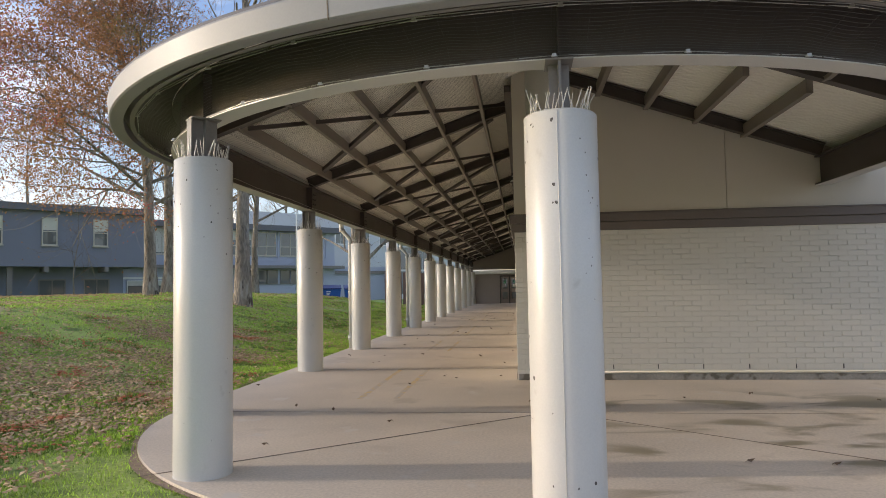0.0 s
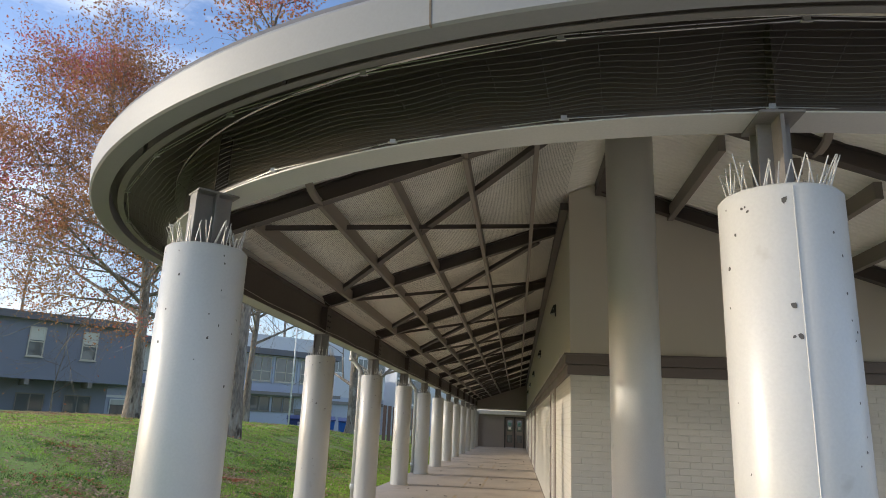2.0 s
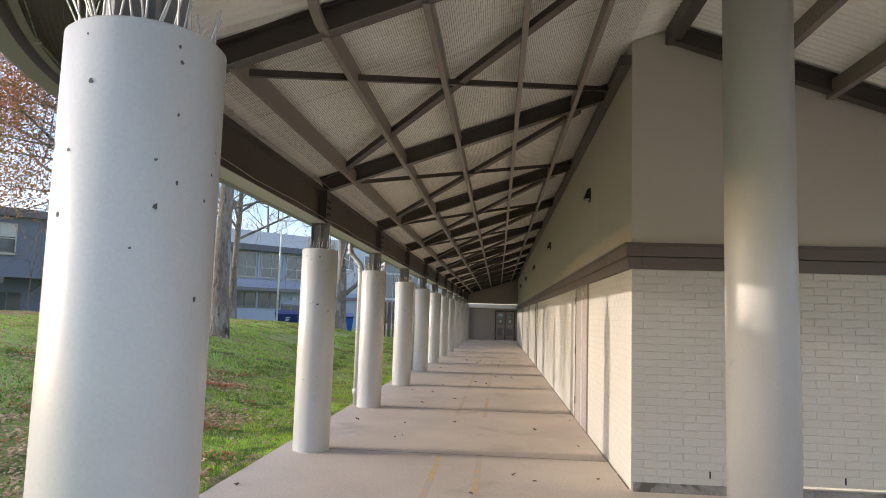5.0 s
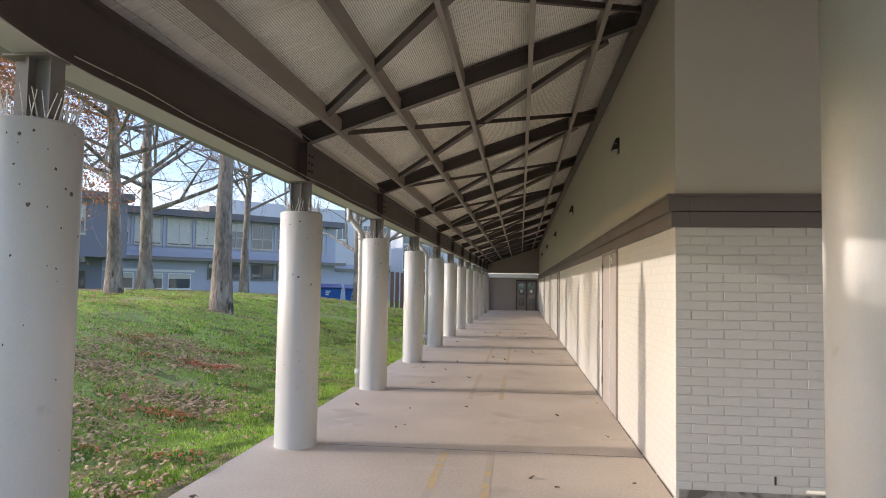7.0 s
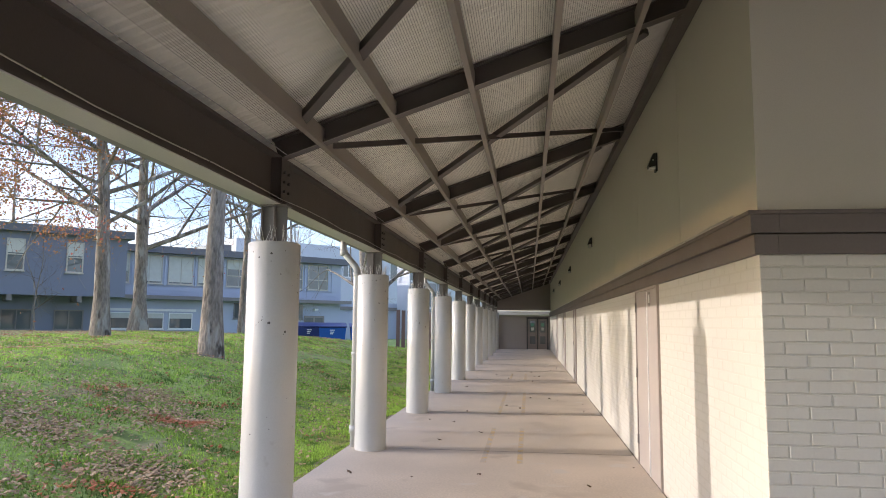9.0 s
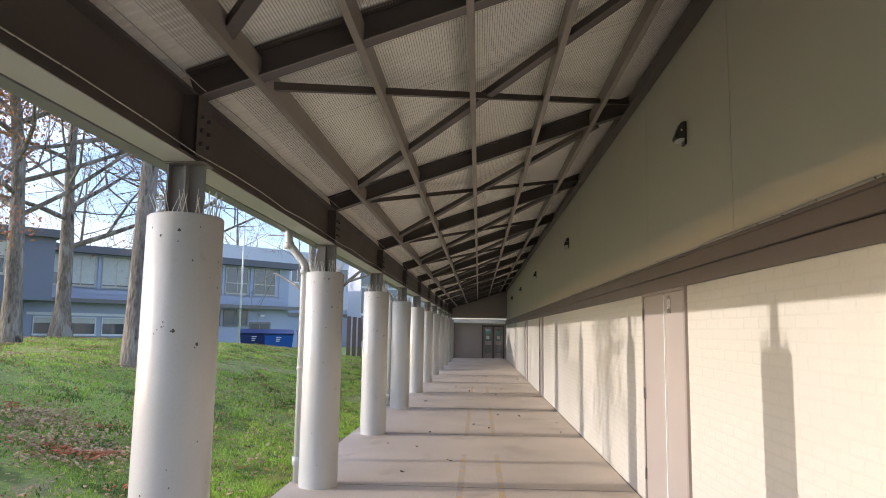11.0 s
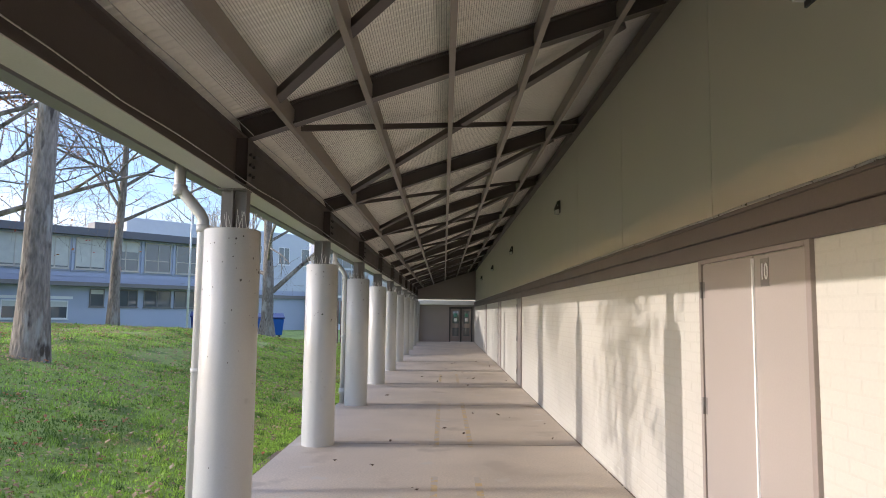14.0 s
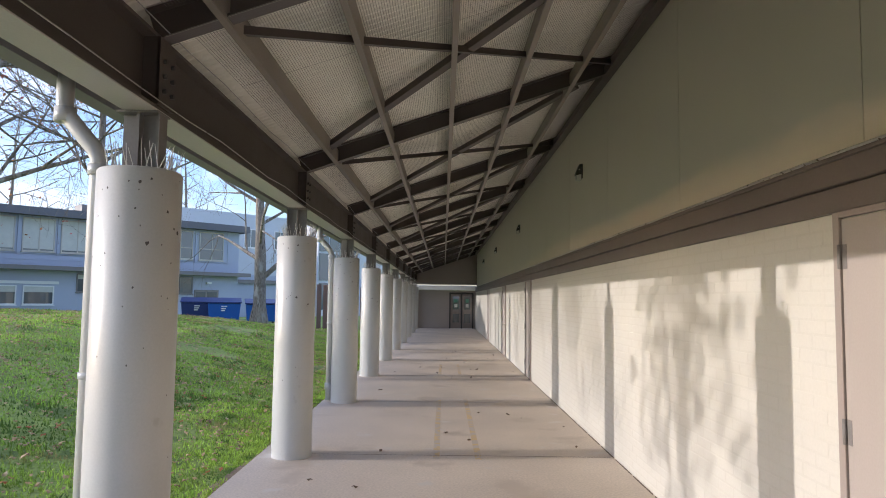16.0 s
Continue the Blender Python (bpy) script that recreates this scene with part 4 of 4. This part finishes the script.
for i, (x, y, h) in enumerate(((-44, 76, 17), (-36, 80, 15), (-30, 84, 16), (-52, 66, 16))):
    tree("bare tree far behind the school building", x, y, 60 + i, h, 0.3, 0.25, 14, 1.1, limb_len=5.5, depth=3, minr=0.02)

# ---- school building across the lawn ----
# local axes: u along the front away from its far end, v out of the front
BO, BU, BV = Vector((-17.8, 63.3, 0)), Vector((-0.69, -0.72, 0)).normalized(), Vector((0.72, -0.69, 0)).normalized()
BM = Matrix(((BU.x, BV.x, 0, BO.x), (BU.y, BV.y, 0, BO.y), (0, 0, 1, -0.15), (0, 0, 0, 1)))


def house(name, label):
    t = thing(name, label, "building")
    t.matrix_basis = BM
    return t


def window(parent, u0, u1, z0, z1, v, mullions=(0.5,), frame_mat=None, blind=0.0, rail=None):
    fm = frame_mat or M_CREAMF
    f = 0.07
    bm = bmesh.new()
    box(bm, u0 + f, u1 - f, v + 0.0, v + 0.012, z0 + f, z1 - f)
    w = part("window", bm, M_GLASS, parent)

    def piece(name, *dims):
        b_ = bmesh.new()
        box(b_, *dims)
        part(name, b_, fm, w)

    piece("jamb", u0, u0 + f, v - 0.05, v + 0.05, z0, z1)
    piece("jamb", u1 - f, u1, v - 0.05, v + 0.05, z0, z1)
    piece("rail", u0 + f, u1 - f, v - 0.05, v + 0.048, z0, z0 + f)
    piece("rail", u0 + f, u1 - f, v - 0.05, v + 0.048, z1 - f, z1)
    for m_ in mullions:
        c = u0 + (u1 - u0) * m_
        piece("mullion", c - 0.03, c + 0.03, v - 0.05, v + 0.046, z0 + f, z1 - f)
    if rail:
        piece("rail", u0 + f, u1 - f, v - 0.05, v + 0.044, z0 + (z1 - z0) * rail - 0.03, z0 + (z1 - z0) * rail + 0.03)
    if blind:
        bm = bmesh.new()
        box(bm, u0 + f, u1 - f, v + 0.014, v + 0.02, z1 - (z1 - z0) * blind, z1 - f)
        part("blind", bm, M_BLIND, w, "half drawn pale blind")
    piece("sill", u0 - 0.05, u1 + 0.05, v - 0.02, v + 0.1, z0 - 0.06, z0 - 0.002)


main = house("school_building", "two-storey blue-grey school building with rows of windows")
bm = bmesh.new()
box(bm, 0, 34, -9, 0, 0, 6.75)
part("wall", bm, M_BLUEW, main)
bm = bmesh.new()
box(bm, -0.5, 34, -9, 0.7, 6.75, 7.25)
roof_ = part("roof", bm, M_SLATE, main, "dark flat roof edge")
bm = bmesh.new()
box(bm, 9, 10.6, -4, -2.6, 7.25, 8.1)
part("roof_unit", bm, M_STUB, roof_)
bm = bmesh.new()
box(bm, -0.6, 34, 0.0, 0.9, 3.35, 3.62)
part("ledge", bm, M_STUB, main, "grey ledge between the storeys")
bm = bmesh.new()
box(bm, 0, 34, 0.0, 0.03, 3.75, 4.25)
part("spandrel", bm, M_BLUEW, main)
for i, (u, w_) in enumerate(((1.3, 1.95), (3.75, 1.95), (6.1, 1.9), (8.4, 1.95), (10.68, 1.92), (12.95, 1.85), (15.2, 1.95), (17.5, 1.6), (21.0, 1.9), (23.3, 1.9))):
    window(main, u, u + w_, 4.5, 6.62, 0.02, (0.48,), blind=(0.0, 0.0, 0.0, 0.35, 0.92, 0.92, 0.92, 0.6, 0.4, 0.0)[i], rail=0.4 if i < 4 else None)
for i, (u, w_) in enumerate(((3.65, 1.0), (4.75, 0.95), (5.95, 1.0), (6.98, 0.95), (8.35, 1.3), (10.6, 0.95))):
    window(main, u, u + w_, 2.0, 3.22, 0.02, () if w_ < 1.2 else (0.5,), M_STUB, blind=0.3 if i == 5 else 0)
for u in (12.85, 14.95, 17.05):
    window(main, u, u + 1.75, 1.18, 2.38, 0.02, (), M_WHITE, blind=0.35)
bm = bmesh.new()
box(bm, 12.6, 19.2, 0.0, 0.09, 2.48, 2.66)
part("head_rail", bm, M_WHITE, main, "white rail over the lower windows")
for z in (4.42, 4.05):
    bm = bmesh.new()
    box(bm, 0.4, 19.5, 0.03, 0.07, z - 0.05, z)
    part("moulding", bm, M_BLUEW, main)
for u in (0.9, 3.5, 5.88, 8.2, 10.5, 12.75, 15.0, 17.3):
    bm = bmesh.new()
    box(bm, u - 0.07, u + 0.07, 0.0, 0.075, 4.3, 6.72)
    part("pilaster", bm, M_BLUEW, main)
bm = bmesh.new()
box(bm, 1.6, 3.5, 0.0, 0.08, 0, 2.3)
door_ = part("door", bm, M_STUB, main, "glazed grey entrance doors")
for u in (1.75, 2.65):
    bm = bmesh.new()
    box(bm, u, u + 0.75, 0.08, 0.1, 0.3, 2.15)
    part("pane", bm, M_GLASS, door_)
bm = bmesh.new()
box(bm, 2.3, 2.65, 0.05, 0.3, 2.75, 2.9)
part("lamp", bm, M_WHITE, main)

wing = house("school_wing", "dark blue-grey upper storey wing over a recessed ground floor")
bm = bmesh.new()
box(bm, 19.6, 48, 0, 7.6, 3.2, 6.75)
part("wall", bm, M_BLUED, wing)
bm = bmesh.new()
box(bm, 20.6, 48, 0, 6.0, 0, 3.2)
part("lower_wall", bm, M_BLUED, wing)
bm = bmesh.new()
box(bm, 19.3, 48, 0, 8.0, 6.75, 7.2)
part("roof", bm, M_SLATE, wing)
for u in (22.0, 25.5, 29.0, 32.5, 36):
    bm = bmesh.new()
    box(bm, u, u + 0.25, 5.5, 7.9, 2.85, 3.19)
    part("beam_end", bm, M_STUB, wing)
for u in (22.0, 25.0, 28.0, 31.2):
    window(wing, u, u + 0.9, 4.55, 6.35, 7.62, (), M_CREAMF, blind=0.45, rail=0.5)
for u in (21.5, 24.2, 28.6):
    window(wing, u, u + 1.6, 1.2, 2.4, 6.02, (0.5,), M_STUB)
for u in (27.4, 31.5):
    bm = bmesh.new()
    box(bm, u, u + 0.3, 7.0, 7.3, 0, 3.19)
    part("pillar", bm, M_STUB, wing)

# wall and glazed stair tower past the front's end
annex = house("annex_building", "pale grey annex with a glazed stair tower")
bm = bmesh.new()
box(bm, -14, 0, -6, -1.6, 0, 3.6)
part("wall", bm, M_BLUEW, annex)
bm = bmesh.new()
box(bm, -30, 4, -26, -14, 0, 10.2)
part("upper_block", bm, M_FARW, annex, "white upper block")
for u0, u1 in ((-13.3, -11.9), (-16.9, -14.8), (-9.9, -8.4)):
    window(annex, u0, u1, 6.8, 8.7, -13.98, (0.5,), M_WHITE)
bm = bmesh.new()
box(bm, -11.6, -7.2, -1.6, 0.4, 0, 8.4)
part("stair_tower", bm, M_FARW, annex)
for i in range(4):
    for j in range(3):
        bm = bmesh.new()
        box(bm, -11.45 + i * 1.06, -11.45 + i * 1.06 + 0.96, 0.4, 0.44, 0.8 + j * 2.5, 0.8 + j * 2.5 + 2.3)
        part("pane", bm, M_GLASS, annex)
bm = bmesh.new()
box(bm, -7, 0, -1.55, -1.35, 2.9, 3.2)
part("ledge", bm, M_STUB, annex)


# ---- bins, pole, fence ----
def dumpster(mat, label):
    b = thing("dumpster", label, "bin", "bins by the school")
    bm = bmesh.new()
    v = [bm.verts.new(p) for p in ((-0.85, -0.5, 0.12), (0.85, -0.5, 0.12), (0.85, 0.5, 0.12), (-0.85, 0.5, 0.12), (-0.95, -0.65, 1.15), (0.95, -0.65, 1.15), (0.95, 0.6, 1.4), (-0.95, 0.6, 1.4))]
    for f in ((3, 2, 1, 0), (4, 5, 6, 7), (0, 1, 5, 4), (1, 2, 6, 5), (2, 3, 7, 6), (3, 0, 4, 7)):
        bm.faces.new([v[i] for i in f])
    part("body", bm, mat, b, bevel=0.03)
    bm = bmesh.new()
    bar(bm, (0, -0.72, 1.17), (0, 0.68, 1.44), 2.0, 0.07)
    part("lid", bm, M_BIND, b, "dark lid", bevel=0.02)
    for x in (-0.7, 0.7):
        for y in (-0.4, 0.4):
            bm = bmesh.new()
            tube(bm, [(x - 0.03, y, 0.08), (x + 0.03, y, 0.08)], [0.08, 0.08], 10)
            part("wheel", bm, M_DARK, b)
    bm = bmesh.new()
    for i, z in enumerate((0.95, 0.82, 0.70)):
        box(bm, -0.18, 0.16 - 0.06 * i, -0.68 + 0.02 * i, -0.60, z, z + 0.06)
    part("label_print", bm, M_WHITE, b, "white printed bars")
    return b


d1 = dumpster(M_BIN, "bright blue wheeled dumpster with a dark lid")
d1.matrix_basis = pose(-15.2, 52.2, ground_z(-15.2, 52.2) + 0.02, 0, 0, 18)
copy_thing(d1, pose(-13.1, 52.8, ground_z(-13.1, 52.8) + 0.02, 0, 0, 18))
d2 = dumpster(M_BIND, "dark blue wheeled dumpster with white print")
d2.matrix_basis = pose(-17.3, 53.5, ground_z(-17.3, 53.5) + 0.02, 0, 0, 18)
pole = thing("flagpole", "thin white bare flagpole on the lawn", "flagpole", at=(-15.4, 45.1, ground_z(-15.4, 45.1) - 0.05))
bm = bmesh.new()
tube(bm, [(0, 0, 0), (0, 0, 5), (0, 0, 9.3)], [0.06, 0.05, 0.03], 10)
part("mast", bm, M_WHITE, pole)
bm = bmesh.new()
tube(bm, [(0, 0, 9.3), (0, 0, 9.36), (0, 0, 9.42)], [0.03, 0.06, 0.02], 10)
part("finial", bm, M_WHITE, pole)
fence = thing("fence", "brown upright metal board fence beyond the lawn", "fence")
bm = bmesh.new()
box(bm, -0.08, 0.12, -0.03, 0.09, 0, 2.3)
me_board = mesh_of("board", bm, M_FENCE)
for i in range(14):
    ob = new("board", me_board)
    ob.parent = fence
    ob.location = (-9.0 + i * 0.3, 44.5 + i * 0.07, ground_z(-9.0 + i * 0.3, 44.5 + i * 0.07) - 0.05)


# ---- leaves and grass ----
def scatter_leaves(name, label, n_, pick, size, lift, mat):
    rnd = random.Random(77)
    vs, fs = [], []
    for k in range(n_):
        x, y, z = pick(rnd)
        a, s_ = rnd.uniform(0, 6.28), size * rnd.uniform(0.5, 1.3)
        tilt = rnd.uniform(-0.5, 0.5)
        i = len(vs)
        for j in range(6):
            b = a + j * math.pi / 3
            q = s_ * (1.0 if j % 3 == 0 else 0.5 + 0.2 * (j % 2))
            vs.append((x + q * math.cos(b), y + q * math.sin(b), z + lift + q * tilt * math.cos(b - a) + s_ * 0.5 * (j % 2)))
        fs.append(tuple(range(i, i + 6)))
    me_ = bpy.data.meshes.new(name)
    me_.from_pydata(vs, [], fs)
    me_.materials.append(mat)
    return tagged(new(name, me_), label, "leaves", kind="stuff")


def lawn_leaf(rnd):
    while True:
        if rnd.random() < 0.07:
            px, py, ps = rnd.choice(((-7.1, 12.6, 0.32), (-8.2, 13.2, 0.4), (-6.0, 8.2, 0.5), (-6.3, 10.4, 0.4), (-9.5, 9.0, 0.7), (-5.2, 6.0, 0.45), (-6.3, 6.4, 0.8), (-5.2, 4.6, 0.6), (-4.6, 3.6, 0.5), (-6.8, 7.6, 0.7), (-6.4, 14.5, 0.3), (-7.6, 15.5, 0.4), (-5.4, 11.8, 0.3)))
            x, y = rnd.gauss(px, ps * 1.5), rnd.gauss(py, ps * 1.2)
            if x < -4.2:
                return x, y, ground_z(x, y) + 0.014
        x, y = rnd.uniform(-20, -4.0), rnd.uniform(1.0, 42)
        if rnd.random() < 0.3:
            x, y = rnd.uniform(-13, -3.4), rnd.uniform(0.6, 10)
            if ((x - CX) / (EA + FLOOR_OFF + 0.05)) ** 2 + (min(0, y - CY) / (EB + FLOOR_OFF + 0.05)) ** 2 < 1:
                continue
        if rnd.random() < 0.25 + 0.75 * max(0, noise.noise((x * 0.8, y * 0.7, 7))):
            return x, y, ground_z(x, y) + 0.012


def walk_leaf(rnd):
    x = rnd.uniform(-3.7, -0.1) if rnd.random() < 0.8 else rnd.uniform(0, 5)
    y = rnd.uniform(4.5, 34) if x < 0 else rnd.uniform(4, 9.1)
    return x, y, 0.003


scatter_leaves("lawn_leaves", "scattered brown and red fallen leaves on the lawn", 56000, lawn_leaf, 0.03, 0.026, M_LEAFD)
scatter_leaves("walk_leaves", "few dry brown leaves lying on the walkway", 70, walk_leaf, 0.032, 0.002, M_LEAFB)

rnd = random.Random(5)
vs, fs = [], []
for k in range(400000):
    f = rnd.random()
    y = 1.2 + 45 * rnd.random() ** 1.7
    x = -3.86 - 12 * rnd.random() ** 1.7
    if y < 6.98:
        x = x + 1.9 * rnd.random() * smooth(6.98, 3.0, y)
        q = ((x - CX) / (EA + FLOOR_OFF + 0.02)) ** 2 + ((y - CY) / (EB + FLOOR_OFF + 0.02)) ** 2
        if q < 1 or x > -1.6:
            continue
    if noise.noise((x * 0.55, y * 0.55, 3)) < -0.42 + 0.3 * rnd.random():
        continue
    z = ground_z(x, y) - 0.004
    h = rnd.uniform(0.02, 0.055) * (1 + 0.02 * y) * (0.7 + 1.5 * max(0, noise.noise((x * 2.3, y * 2.3, 11))))
    a = rnd.uniform(0, 6.28)
    w = rnd.uniform(0.0025, 0.0048) * (1 + 0.09 * y)
    lx, ly = rnd.uniform(-0.6, 0.6) * h, rnd.uniform(-0.6, 0.6) * h
    i = len(vs)
    vs.extend([(x - w * math.cos(a), y - w * math.sin(a), z), (x + w * math.cos(a), y + w * math.sin(a), z), (x + lx, y + ly, z + h)])
    fs.append((i, i + 1, i + 2))
me = bpy.data.meshes.new("grass")
me.from_pydata(vs, [], fs)
me.materials.append(M_BLADE)
tagged(new("grass", me), "short green grass blades on the lawn", "grass", kind="stuff")

# ---- bricks ----
bm = bmesh.new()


def brick_mesh(name, length, mat):
    b = bmesh.new()
    l_, h_, d_, c = length - 0.007, BRICK_H - 0.007, 0.012, 0.004
    lo_ = [b.verts.new((u, d_, z)) for u, z in ((0, 0), (l_, 0), (l_, h_), (0, h_))]
    mi = [b.verts.new((u, c, z)) for u, z in ((0, 0), (l_, 0), (l_, h_), (0, h_))]
    hi_ = [b.verts.new((u, 0, z)) for u, z in ((c, c), (l_ - c, c), (l_ - c, h_ - c), (c, h_ - c))]
    for i in range(4):
        j = (i + 1) % 4
        b.faces.new((lo_[i], lo_[j], mi[j], mi[i]))
        b.faces.new((mi[i], mi[j], hi_[j], hi_[i]))
    b.faces.new(hi_)
    return mesh_of(name, b, mat)


bm.free()
whole = brick_mesh("brick", BRICK_L, M_BRICK)
half = brick_mesh("half_brick", BRICK_L / 2, M_BRICK)
rnd = random.Random(9)
for row in range(29):
    x = 0.0
    first = True
    while x < 2.35:
        me_ = half if first and row % 2 else whole
        first = False
        ob = new("brick", me_)
        ob.parent = wall_lower
        ob.location = (x, WALL_Y + rnd.uniform(-0.001, 0.0015), row * BRICK_H + 0.0035)
        x += BRICK_L / 2 if me_ is half else BRICK_L
rest_v, rest_f = [], []


def joined_brick(o, du, dn, l_, jit):
    """o: lower corner; du: along; dn: outward."""
    h_, d_, c = BRICK_H - 0.007, 0.012, 0.004
    l_ -= 0.007
    i = len(rest_v)
    for u, z, dep in ((0, 0, d_), (l_, 0, d_), (l_, h_, d_), (0, h_, d_), (c, c, 0), (l_ - c, c, 0), (l_ - c, h_ - c, 0), (c, h_ - c, 0)):
        p = o + du * u - dn * (dep - jit) + Vector((0, 0, z))
        rest_v.append(tuple(p))
    for f in ((0, 1, 5, 4), (1, 2, 6, 5), (2, 3, 7, 6), (3, 0, 4, 7), (4, 5, 6, 7)):
        rest_f.append(tuple(i + k for k in f))


for row in range(29):
    x = BRICK_L * 10 - (BRICK_L / 2 if row % 2 else 0)
    while x < 12:
        joined_brick(Vector((x, WALL_Y, row * BRICK_H + 0.0035)), Vector((1, 0, 0)), Vector((0, -1, 0)), BRICK_L, rnd.uniform(-0.0015, 0.001))
        x += BRICK_L
    y = WALL_Y + 0.012 - (BRICK_L / 2 if row % 2 else 0)
    while y < 37:
        l_ = BRICK_L
        yy = y
        if yy < WALL_Y:
            yy, l_ = WALL_Y + 0.001, BRICK_L / 2 + 0.01
        joined_brick(Vector((0.0, yy + l_ - 0.007, row * BRICK_H + 0.0035)), Vector((0, -1, 0)), Vector((-1, 0, 0)), l_, -0.0037 + rnd.uniform(0, 0.0004))
        y += BRICK_L
me = bpy.data.meshes.new("brickwork")
me.from_pydata(rest_v, [], rest_f)
me.materials.append(M_BRICKJ)
ob = new("brickwork", me)
ob.parent = wall_lower
tagged(ob, "painted brick courses", kind="stuff")
